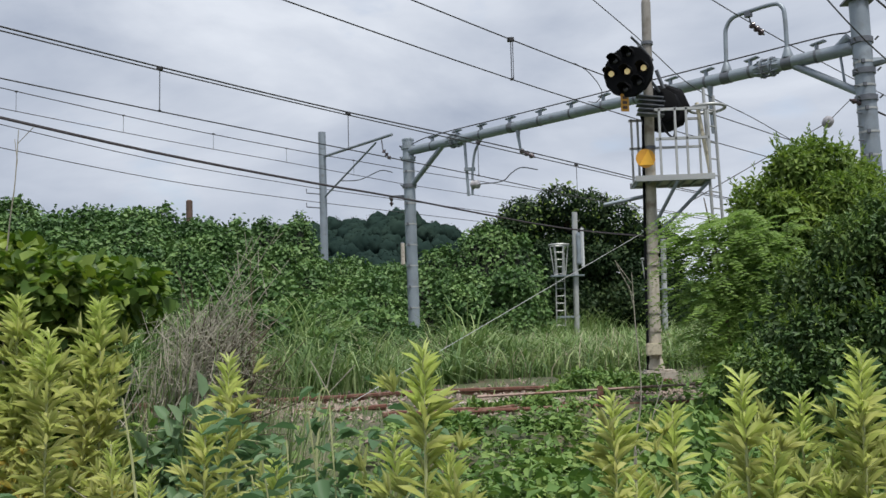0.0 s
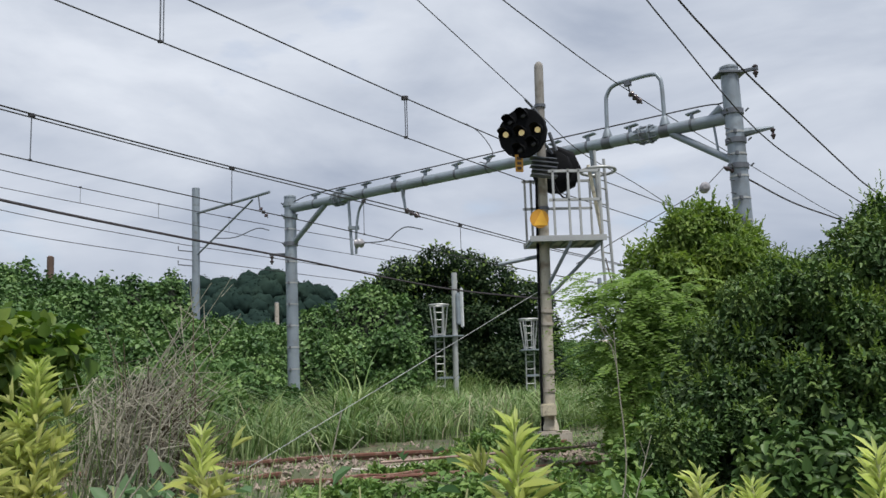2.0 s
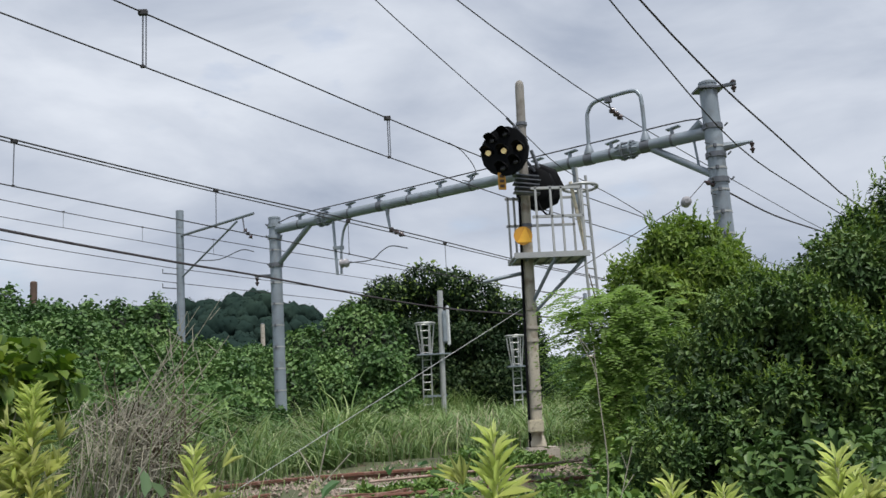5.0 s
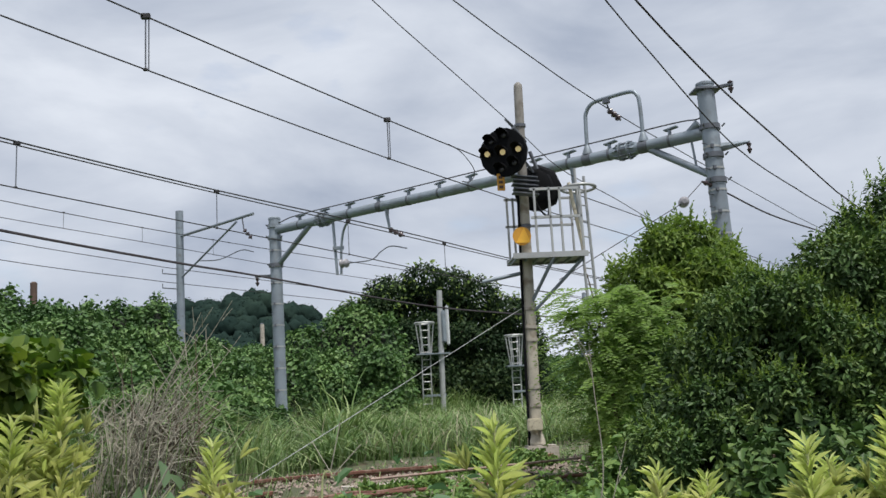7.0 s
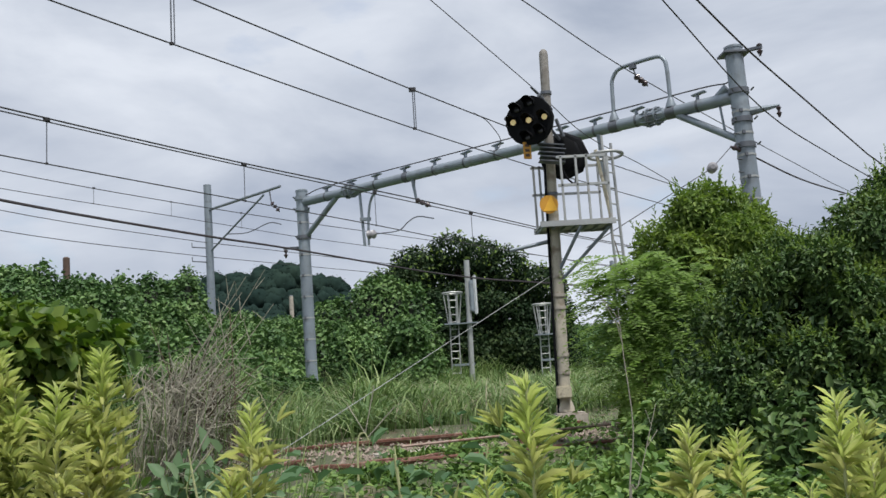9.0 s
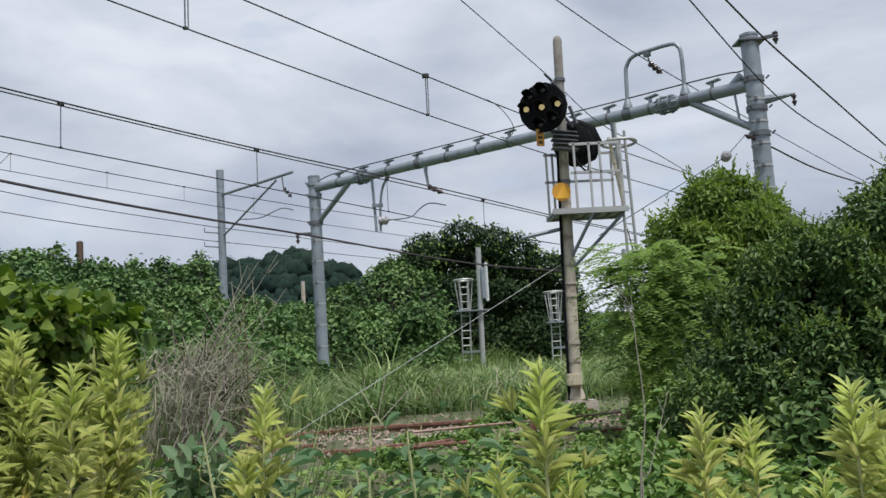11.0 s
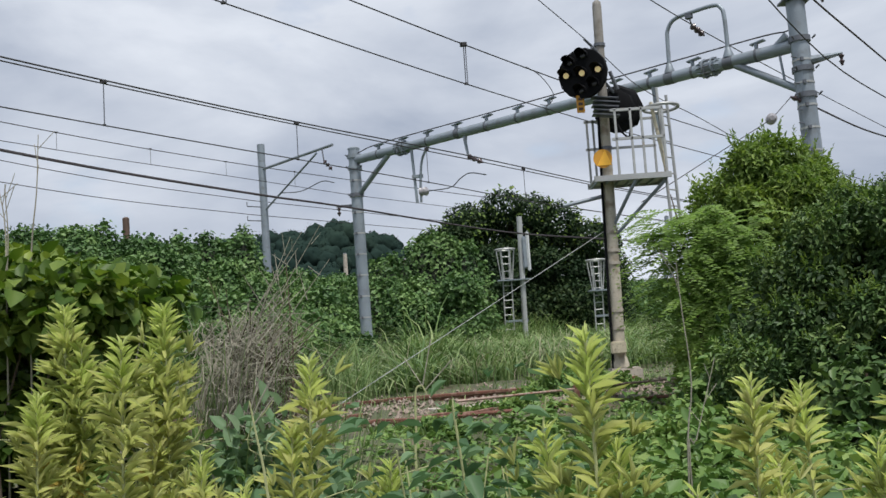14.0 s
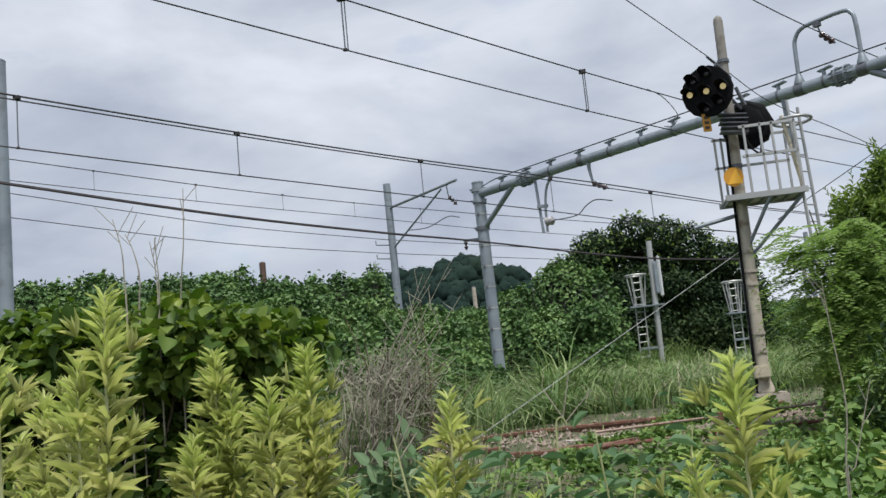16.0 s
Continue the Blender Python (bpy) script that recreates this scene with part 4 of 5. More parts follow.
MOUNDS = [(-15.2, 40, 1.3, 2.5), (-12.3, 41, 1.5, 2.1), (-9.7, 42.5, 1.1, 2.3), (-17.5, 40, 3.0, 2.4), (-13.4, 41, 2.4, 1.9), (-10.9, 43.5, 1.8, 2.1), (-8.9, 46, 1.3, 0.4), (-20.8, 37, 2.6, 2.4), (-24.5, 38, 4, 2.3), (-14.5, 35, 2.2, 1.7), (-12, 38, 1.7, 1.5),
          (-2.6, 42.5, 1.5, 2.9), (-1.4, 42.6, 1.3, 3.7), (-0.3, 42.4, 1.5, 4.3), (0.7, 42.8, 1.4, 3.6), (-1.5, 40.5, 2.0, 2.4), (-3.3, 41, 1.4, 1.6), (-16, 31, 2.2, 1.7), (-8.5, 39, 2.0, 1.3), (-29, 34, 4, 2.2), (12, 56, 4, 1.2), (17, 64, 4, 1.0), (-11, 27, 2.2, 1.6), (-8, 30, 2.0, 1.4), (-6, 33, 1.9, 1.3), (-11, 34, 1.9, 1.5), (-5, 38, 1.7, 1.2), (-6.5, 42, 1.8, 0.4), (-18, 35, 2.0, 1.5), (-13, 30, 1.8, 1.3)]


def mound_rise(x, y):
    z = np.zeros_like(np.asarray(x, float))
    for cx, cy, r, h in MOUNDS:
        z = np.maximum(z, lump(x, y, cx, cy, r, h))
    return z


def embankment_growth(x, y):
    z = ground_z(x, y) + 0.05 + 0.3 * wavy(x, y, 6.5, 4) + 1.15 * np.sqrt(np.abs(wavy(x, y, 5.2, 6)) + 0.01) - 0.45 + 0.42 * np.sqrt(np.abs(wavy(x, y, 2.1, 3)) + 0.01) + 0.15 * wavy(x, y, 0.9, 3)
    return z + mound_rise(x, y)


canopy("kudzu_thicket", (-42, 22), (34, 76), embankment_growth, 330000, 0.185, KUDZU, "thick green kudzu vines smothering the embankment", "vines",
       lambda x, y: ((across(x, y) > 29.0 + 1.2 * wavy(x, y, 5, 2)) | (mound_rise(x, y) > 0.05)) & (across(x, y) < 46) & (np.abs(x) < y * 0.75 + 4))


def wood_limbs(parent, base, tops, r0):
    tr = part("trunk", tube(arc([base, Vector(base).lerp(Vector(tops[0]), 0.5) + Vector((0.1, 0.05, 0)), tops[0]], 5), [r0 * (1 - 0.055 * k) for k in range(11)], 10), BARK, parent)
    for t in tops[1:]:
        m = Vector(base).lerp(Vector(tops[0]), random.uniform(0.25, 0.6))
        part("limb", tube(arc([m, m.lerp(Vector(t), 0.5) + Vector((0, 0, 0.3)), t], 4), [r0 * 0.5 * (1 - 0.09 * k) for k in range(9)], 7), BARK, tr)


tree = thing("broadleaf_tree", (3.5, 49.8, 0.8), "large dark green rounded tree behind the grass", "tree")
wood_limbs(tree, (3.6, 50, 0.7), [(3.4, 50, 8.0), (0.9, 49.5, 6.3), (6.6, 49.5, 6.6), (4.9, 48, 5.8), (2.1, 51, 6.8)], 0.35)
tb = ball_heap(3.5, 50, 2.4, 4.9, 3.4, 6.1, 56, 1.45, 0.85, 0.62, 5)
tb += [(-0.6, 48.5, 4.9, 1.6, 0.8), (7.8, 49.5, 4.4, 1.6, 0.9), (3.0, 49, 8.7, 1.1, 0.8), (7.4, 49, 6.8, 1.1, 0.8), (0.6, 48.7, 7.2, 1.2, 0.8), (6.0, 48, 3.2, 1.6, 0.9), (1.5, 48, 3.4, 1.5, 0.9), (3.6, 47.6, 3.0, 1.6, 0.9), (1.1, 49.2, 7.9, 1.3, 0.85), (-0.5, 49, 6.7, 1.3, 0.85), (5.9, 49, 7.7, 1.2, 0.85), (7.9, 49.3, 6.4, 1.2, 0.9), (4.6, 49, 8.3, 1.1, 0.8), (8.4, 49.4, 5.2, 1.1, 0.9), (-1.0, 48.6, 5.6, 1.2, 0.9)]
leafy("crown", tb, 90000, 0.2, TREE_AND_SHADE_LEAF, tree, 0.4, True, 0.55, 0.6)
# paler leaves on the upper crown only: sunlight put into the leaf colour
leafy("sun_coloured_leaves", [(b[0], b[1] - 0.1, b[2] + 0.1, b[3] * 1.04, b[4]) for b in tb if b[2] > 6.2], 1600, 0.22, LIGHTLEAF, tree, 0.08, True, 0.8, 0.6)

# the dense evergreen shrub beside the camera
def clump_shell(cx, cy, z0, rx, ry, h, n, r0, r1, seed, facing=None):
    """Leafy clumps spread evenly over a domed outline, uneven in depth, with gaps between them."""
    g = np.random.default_rng(seed)
    out, tries = [], 0
    while len(out) < n and tries < 9000:
        tries += 1
        d = g.normal(size=3)
        d /= np.linalg.norm(d)
        d[2] = abs(d[2]) * 1.15 - 0.15
        if facing is not None and d[1] > facing:
            continue
        r, dep = g.uniform(r0, r1), g.uniform(0.86, 1.05)
        p = np.array([cx + d[0] * rx * dep, cy + d[1] * ry * dep, max(z0 + 0.12, z0 + d[2] * h * dep)])
        if all(np.linalg.norm(p - q[:3]) > 0.78 * (r + q[3]) for q in out):
            out.append((*p, r, g.uniform(0.75, 1.0)))
    return [tuple(float(v) for v in q) for q in out]


def shoots(name, clumps, per, length, leaf, mat, parent, label=""):
    """Young upright shoots standing out of the tops and fronts of clumps, each a small spray of leaves."""
    p, al, le = [], [], []
    for x, y, z, r, flat in clumps:
        for _ in range(per):
            d = unit(1)[0] * np.array([1, 1, 0.6]) + np.array([0, -0.35, 0.75])
            d /= np.linalg.norm(d)
            foot = np.array([x, y, z]) + d * r * np.array([1, 1, flat]) * 0.92
            way = d * 0.5 + np.array([0, 0, 0.8]) + 0.25 * unit(1)[0]
            way /= np.linalg.norm(way)
            ln = length * rng.uniform(0.5, 1.2)
            for k in range(11):
                t = k / 10
                p.append(foot + way * ln * t)
                al.append(way * (0.5 + 0.7 * t) + unit(1)[0] * (1.0 - 0.45 * t))
                le.append(leaf * (1.1 - 0.5 * t) * rng.uniform(0.7, 1.2))
    le = np.array(le)
    return leaves(name, np.array(p), np.array(al), unit(len(p)) * 0.6 + np.array([0, -0.2, 1.0]), le, le * 0.4, mat, parent, label=label)


shrub = thing("evergreen_shrub", (4.2, 8.4, 0.3), "dense dark green privet shrub with yellowish shoots", "shrub")
wood_limbs(shrub, (4.2, 8.5, 0.2), [(4.2, 8.4, 2.3), (3.1, 8.0, 1.9), (5.2, 8.2, 2.2), (3.9, 7.7, 1.5)], 0.09)
sb = clump_shell(4.4, 8.3, 0.35, 1.8, 1.55, 2.45, 190, 0.2, 0.42, 11, 0.45)
sb += [(2.45, 7.4, 1.3, 0.3, 0.9), (2.3, 7.3, 0.8, 0.33, 0.9), (5.4, 7.9, 2.75, 0.4, 0.9), (5.9, 8.0, 2.5, 0.45, 0.9), (4.8, 7.8, 2.85, 0.3, 0.85)]
# inner leaves in the dark tree colour, painting shade into the gaps
leafy("inner_leaves", [(4.15, 8.4, 0.9, 1.3, 1.0), (3.6, 8.2, 1.5, 1.0, 0.9), (4.8, 8.4, 1.6, 1.05, 0.9), (3.4, 8.1, 0.9, 0.8, 1.0), (5.5, 8.5, 1.2, 0.9, 1.0)], 12000, 0.07, TREE_AND_SHADE_LEAF, shrub, 0.5, False, 0.3, 0.55, "inner leaves coloured darker to stand for shade")
leafy("foliage", sb, 130000, 0.052, PRIVET, shrub, 0.34, False, 0.75, 0.5)
shoots("young_growth", [b for b in sb if b[1] < 8.6], 13, 0.15, 0.05, LIGHTLEAF, shrub, "yellow-green young shoots")

bright = thing("bright_shrub", (4.6, 12.7, 0.5), "tall bright green shrub behind the privet", "shrub")
wood_limbs(bright, (4.6, 12.9, 0.4), [(4.5, 12.8, 3.6), (3.9, 12.5, 3.0), (5.2, 12.8, 3.3)], 0.07)
bb = clump_shell(4.75, 12.8, 0.8, 1.45, 1.1, 3.2, 120, 0.22, 0.45, 21, 0.5) + [(4.6, 12.7, 4.0, 0.3, 1.0), (4.3, 12.6, 3.75, 0.35, 1.0)]
# darker privet green inside, so the shade is in the leaf colour
leafy("inner_leaves", [(4.75, 12.9, 1.6, 1.1, 1.0), (4.7, 12.9, 2.7, 0.9, 1.0)], 6000, 0.10, PRIVET, bright, 0.5, False, 0.3, 0.5, "inner leaves coloured darker to stand for shade")
leafy("foliage", bb, 60000, 0.085, LIGHTLEAF, bright, 0.5, False, 0.6, 0.42)
shoots("young_growth", bb, 5, 0.28, 0.09, LIGHTLEAF, bright, "bright young shoots")

far_shrub = thing("tall_shrub", (7.9, 13.0, 0.5), "tall olive green shrub with upright shoots", "shrub")
wood_limbs(far_shrub, (7.9, 13.2, 0.4), [(7.9, 13, 4.3), (7.2, 12.9, 3.6), (8.6, 13, 4.1)], 0.09)
fb = clump_shell(8.0, 13.0, 0.8, 1.5, 1.1, 3.5, 90, 0.2, 0.42, 23, 0.5) + [(7.9, 12.9, 4.5, 0.25, 1.2), (8.4, 12.9, 4.7, 0.25, 1.2), (7.3, 12.9, 4.0, 0.3, 1.1)]
leafy("foliage", fb, 40000, 0.095, PRIVET, far_shrub, 0.6, False, 0.4, 0.4)
shoots("young_growth", fb, 5, 0.35, 0.09, LIGHTLEAF, far_shrub, "upright olive shoots")

# feathery light branches reaching past the signal
feather = thing("feathery_sapling", (3.2, 9.6, 0.4), "slender sapling with feathery light green leaves", "shrub")
part("stem", tube(arc([(2.95, 10.4, 0.4), (2.9, 10.4, 1.6), (2.8, 10.4, 2.6), (2.7, 10.4, 3.2)], 5), [0.03 - 0.0016 * k for k in range(16)], 7), BARK, feather)
fp, fa, fu = [], [], []
for k in range(520):
    z = 1.2 + 1.8 * random.random() ** 0.6
    o = Vector((2.85 + random.uniform(-0.35, 0.8), 10.4 + random.uniform(-0.2, 0.2), z))
    ang = random.uniform(1.9, 5.2)
    d = Vector((math.cos(ang), math.sin(ang) * 0.8, random.uniform(-0.15, 0.35))).normalized()
    ln = random.uniform(0.2, 0.7)
    s = d.cross(Vector((0, 0, 1))).normalized()
    for j in range(22):
        t = 0.15 + 0.85 * j / 21
        q = o + d * ln * t + Vector((0, 0, -0.45 * t * t * ln))
        fp.append(q)
        fa.append(d * 0.35 + s * (1 if j % 2 else -1))
        fu.append((random.gauss(0, 0.5), random.gauss(-0.5, 0.5), 1))
leaves("foliage", np.array(fp), np.array(fa), np.array(fu, float), rng.uniform(0.04, 0.085, len(fp)), rng.uniform(0.02, 0.036, len(fp)), FEATHER, feather)


def shrubbery(name, balls, n, size, mat, label, ratio=0.6, kite=False, category="shrub"):
    c = np.mean([b[:2] for b in balls], 0)
    e = thing(name, (c[0], c[1], gz(*c)), label, category)
    leafy("foliage", balls, n, size, mat, e, 0.6, kite, 0.6, ratio)
    for k in range(4):
        b = balls[k % len(balls)]
        part("stem", tube(arc([(c[0] + 0.1 * k, c[1], gz(*c) - 0.05), (b[0], b[1], b[2] * 0.6), (b[0], b[1], b[2] + b[3] * 0.5)], 4), 0.012, 6), BARK, e)
    return e


# separate billows of vine standing out from the embankment
for k_, (x_, y_, rx_, h_) in enumerate(((-15.2, 37.5, 1.5, 1.7), (-12.4, 38.5, 1.4, 1.5), (-9.6, 39.5, 1.1, 1.3), (-18.0, 36.0, 1.6, 1.3), (-6.6, 38.5, 1.3, 0.9), (-1.7, 38.2, 1.2, 2.0), (0.4, 39.2, 1.2, 2.6), (-13.8, 34.0, 1.2, 1.1), (-10.6, 33.5, 1.3, 1.0), (-7.6, 34.5, 1.2, 0.9), (-4.4, 34.5, 1.2, 0.7))):
    shrubbery("vine_bush", ball_heap(x_, y_, gz(x_, y_) + 0.3, rx_, 1.1, h_, 13, 0.85, 0.85, 0.75, 110 + k_), 7000, 0.19, KUDZU, "billow of kudzu vines on the embankment", 0.75, True)

# low growth round the shrub's foot and the signal
shrubbery("bramble_patch", ball_heap(2.9, 9.3, 0.3, 0.9, 1.3, 1.0, 16, 0.42, 0.9, 0.8, 31), 7000, 0.10, BRAMBLE, "green bramble patch by the shrub's foot")
shrubbery("bramble_patch", ball_heap(1.9, 6.6, 0.2, 0.7, 0.8, 0.75, 12, 0.36, 0.9, 0.8, 33), 5000, 0.09, BRAMBLE, "green bramble patch before the old rails")
shrubbery("bramble_patch", ball_heap(3.2, 6.3, 0.2, 1.3, 0.8, 0.95, 16, 0.4, 0.9, 0.8, 35), 7000, 0.09, PRIVET, "dark bramble under the privet shrub")
shrubbery("bramble_patch", ball_heap(0.9, 4.6, 0.1, 1.6, 0.8, 0.72, 18, 0.33, 0.8, 0.8, 37), 8000, 0.075, BRAMBLE, "tangled green brambles round the weeds")
shrubbery("bramble_patch", ball_heap(-1.4, 4.4, 0.1, 1.2, 0.7, 0.70, 14, 0.33, 0.8, 0.8, 39), 6000, 0.075, BRAMBLE, "tangled green brambles round the weeds")
shrubbery("vine_bush", ball_heap(-5.2, 18.5, 0.9, 1.2, 1.0, 1.0, 14, 0.5, 0.9, 0.8, 41), 5000, 0.17, KUDZU, "green vine heap by the gantry", 0.75)
shrubbery("vine_bush", ball_heap(-4.6, 31.5, 0.9, 1.5, 1.3, 1.6, 16, 0.7, 0.9, 0.8, 43), 6000, 0.22, KUDZU, "green vine heap behind the pole", 0.75, True)
shrubbery("vine_bush", ball_heap(-6.0, 24.5, 1.0, 2.4, 1.6, 1.9, 34, 0.65, 0.9, 0.8, 45), 15000, 0.19, KUDZU, "green vine heap in the grass", 0.75, True)

shrubbery("vine_bush", ball_heap(-4.3, 26.5, 1.0, 1.3, 1.2, 1.6, 24, 0.6, 0.9, 0.8, 46), 10000, 0.19, KUDZU, "green vine heap in the grass", 0.75, True)
for x_, y_, rx_, h_, n_ in ((-4.0, 20.5, 0.9, 1.3, 71), (-3.2, 22.5, 0.7, 1.1, 72), (-5.2, 21.0, 1.0, 1.4, 73), (-3.1, 17.6, 0.7, 0.6, 74), (-4.3, 16.6, 0.9, 0.9, 75), (-2.7, 25.5, 0.5, 0.9, 76)):
    shrubbery("vine_bush", ball_heap(x_, y_, 0.95, rx_, 0.8, h_, 18, 0.42, 0.9, 0.8, n_), 8000, 0.15, KUDZU, "green vine heap with grass beside the gantry pole", 0.7, True)
shrubbery("vine_bush", ball_heap(-9.8, 24.5, 1.0, 2.0, 1.6, 2.0, 28, 0.7, 0.9, 0.8, 47), 12000, 0.19, KUDZU, "green vine heap in the grass", 0.75, True)

for k_, (x_, y_, rx_, h_) in enumerate(((0.6, 10.6, 0.8, 0.3), (1.5, 12.0, 0.5, 0.3), (-3.9, 8.6, 0.6, 0.5), (1.2, 7.6, 0.8, 0.4), (0.9, 9.0, 0.9, 0.3), (-0.2, 8.6, 0.4, 0.25), (0.3, 6.2, 0.9, 0.45), (-3.6, 7.4, 0.9, 0.7), (2.1, 12.9, 0.6, 0.35), (2.0, 8.6, 0.8, 0.7), (-1.4, 6.0, 0.7, 0.4), (-2.6, 6.4, 0.9, 0.7))):
    shrubbery("weed_patch", ball_heap(x_, y_, gz(x_, y_) - 0.05, rx_, 0.6, h_ * (0.25 if x_ < 1.1 else 0.8), 12, 0.13 if x_ < 1.1 else 0.24, 0.8, 0.8, 60 + k_), 3800, 0.075, BRAMBLE, "low green weed patch over the old tracks", 0.5)

# low leafy growth between the near weeds and the rails
def carpet(x, y):
    c = across(x, y)
    return ground_z(x, y) + 0.88 * (1 - step(c, 2.0, 5.0)) - 0.04 + 0.12 * (1 - step(c, 3.0, 5.5)) * wavy(x, y, 1.1, 5) + 0.04 * wavy(x, y, 0.45, 8)


canopy("weed_carpet", (-5, 3.0), (6, 11.5), carpet, 60000, 0.075, BRAMBLE, "low green weeds and brambles before the rails", "weeds",
       lambda x, y: (across(x, y) < 5.6 + 0.6 * wavy(x, y, 1.7, 3)) & (y > 3.0) & (np.abs(x) < y * 0.62 + 1))

# vine heap close on the camera's left
vine = thing("vine_heap", (-1.7, 3.3, 0.0), "tall heap of broad yellow-green vine leaves", "vines")
vg = np.random.default_rng(51)
vb = [(-0.98 - 0.13 * k + vg.normal(0, 0.03), 3.2 + vg.normal(0, 0.1), 1.88 + 0.011 * k + 0.05 * math.sin(k * 1.3) + vg.normal(0, 0.03), 0.13 + 0.07 * vg.random(), 0.75) for k in range(18)]
vb += [(-1.05 - 0.14 * k, 3.55 + vg.normal(0, 0.1), 1.93 + 0.012 * k + vg.normal(0, 0.03), 0.2, 0.7) for k in range(17)]
vb += [(-1.0 - 2.2 * vg.random(), 3.1 + 0.25 * vg.random(), 1.3 + 0.55 * vg.random(), 0.10 + 0.08 * vg.random(), 1.0) for k in range(26)]
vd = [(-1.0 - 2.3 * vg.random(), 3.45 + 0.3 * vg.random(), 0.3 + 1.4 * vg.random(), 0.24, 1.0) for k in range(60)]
leafy("foliage", vb, 14000, 0.058, KUDZU_NEAR, vine, 0.55, False, 0.9, 0.85)
# inner mass in the dark tree colour paints the shade under the vine
leafy("inner_foliage", vd, 9000, 0.08, TREE_AND_SHADE_LEAF, vine, 0.6, False, 0.5, 0.8, "inner leaves coloured darker to stand for shade")
for k in range(26):
    x = -0.92 - 0.085 * k + 0.05 * math.sin(k * 5.1)
    part("tendril", tube(arc([(x + 0.1 * math.sin(k * 2.3), 3.1, 0.2), (x + 0.04, 3.05, 0.9), (x - 0.03, 3.08, 1.4), (x + 0.03, 3.15, 1.8)], 4), 0.0022 + 0.001 * (k % 3), 5), (DEAD, BARK, BARK)[k % 3], vine)


# ---- grasses ----
def blades(name, x, y, h, width, mat, label, lean=0.35, joints=4, way=None, kind="stuff"):
    """Arching grass blades, each a strip that narrows to its tip."""
    n = len(x)
    z = ground_z(x, y) - 0.03
    ang = rng.random(n) * math.tau if way is None else way
    d = np.stack([np.cos(ang), np.sin(ang), np.zeros(n)], 1)
    s = np.stack([-np.sin(ang), np.cos(ang), np.zeros(n)], 1)
    le = lean * (0.3 + rng.random(n) * 1.2)
    rows = []
    for j in range(joints + 1):
        t = j / joints
        c = np.stack([x, y, z], 1) + d * (h * le * t ** 2.1)[:, None]
        c[:, 2] += h * (t - 0.42 * le * t ** 3)
        w = (width * (1.0 - 0.75 * t ** 1.5))[:, None] * 0.5
        rows += [c - s * w, c + s * w]
    k = 2 * (joints + 1)
    co = np.stack(rows, 1).reshape(-1, 3)
    f = np.array([(2 * j, 2 * j + 1, 2 * j + 3, 2 * j + 2) for j in range(joints)])
    idx = (f[None] + (np.arange(n) * k)[:, None, None]).reshape(-1)
    me = bpy.data.meshes.new(name)
    me.vertices.add(len(co))
    me.vertices.foreach_set("co", co.astype(np.float32).ravel())
    me.loops.add(len(idx))
    me.loops.foreach_set("vertex_index", idx.astype(np.int32))
    me.polygons.add(n * joints)
    me.polygons.foreach_set("loop_start", np.arange(0, n * joints * 4, 4, dtype=np.int32))
    me.update(calc_edges=True)
    me.materials.append(mat)
    return tagged(new(name, me), label, "grass", kind=kind)


def scatter(n, a0, a1, c0, c1, clump=0.0):
    a, c = rng.uniform(a0, a1, n), rng.uniform(c0, c1, n)
    x, y = math.sin(AZ) * a - math.cos(AZ) * c, math.cos(AZ) * a + math.sin(AZ) * c
    if clump:
        k = wavy(x, y, clump, 9) + 0.6 * rng.random(n) > 0.0
        x, y = x[k], y[k]
    return x, y


def tufts(x, y, per, spread):
    """Blade feet in tufts, with the way each blade leans (outwards)."""
    n = len(x) * per
    ang = rng.random(n) * math.tau
    rad = spread * np.sqrt(rng.random(n))
    return np.repeat(x, per) + np.cos(ang) * rad, np.repeat(y, per) + np.sin(ang) * rad, ang + rng.normal(0, 0.5, n)


def seen(x, y):
    return np.abs(x + 0.05 * y) < y * 0.62 + 2.5


def reed_field(count, a0, a1, c0, c1, per, spread, h0, h1, w0, w1, mat, label, lean):
    x, y = scatter(count, a0, a1, c0, c1)
    k = seen(x, y)
    x, y = x[k], y[k]
    th = np.repeat(rng.uniform(h0, h1, len(x)) * (0.92 + 0.45 * wavy(x, y, 4.2, 2)), per)
    th *= np.where(np.repeat((x / y > -0.17) & (x / y < -0.05), per), 0.5, 1.0)
    x, y, way = tufts(x, y, per, spread)
    blades("reed_grass", x, y, th * rng.uniform(0.6, 1.15, len(x)), rng.uniform(w0, w1, len(x)), mat, label, lean, way=way)


reed_field(2700, 4, 52, 11.0, 24, 26, 0.3, 0.55, 1.15, 0.028, 0.07, GRASS, "tall green reed grass between the tracks", 1.35)
reed_field(1500, 8, 55, 24, 31, 26, 0.35, 0.8, 1.7, 0.03, 0.07, GRASS, "tall green reed grass on the embankment's foot", 1.1)
reed_field(420, 8, 60, 29, 37, 22, 0.35, 1.3, 2.0, 0.03, 0.07, GRASS, "reed grass growing up through the vines", 1.1)
reed_field(420, 7, 16, 13.5, 22, 30, 0.4, 1.1, 1.9, 0.02, 0.05, GRASS, "tall drooping grass among the vines", 1.3)
gxs, gys = scatter(7000, -2, 40, 10.2, 14, 2.0)
blades("reed_grass", gxs, gys, rng.uniform(0.45, 0.95, len(gxs)), rng.uniform(0.012, 0.03, len(gxs)), GRASS, "tall arching reed grass behind the old rails", 0.75)
gxs, gys = scatter(5000, -2, 45, 10.5, 24, 3.0)
blades("dry_grass", gxs, gys, rng.uniform(0.6, 1.2, len(gxs)), rng.uniform(0.012, 0.025, len(gxs)), DRYGRASS, "dry straw-coloured grass among the reeds", 0.9)
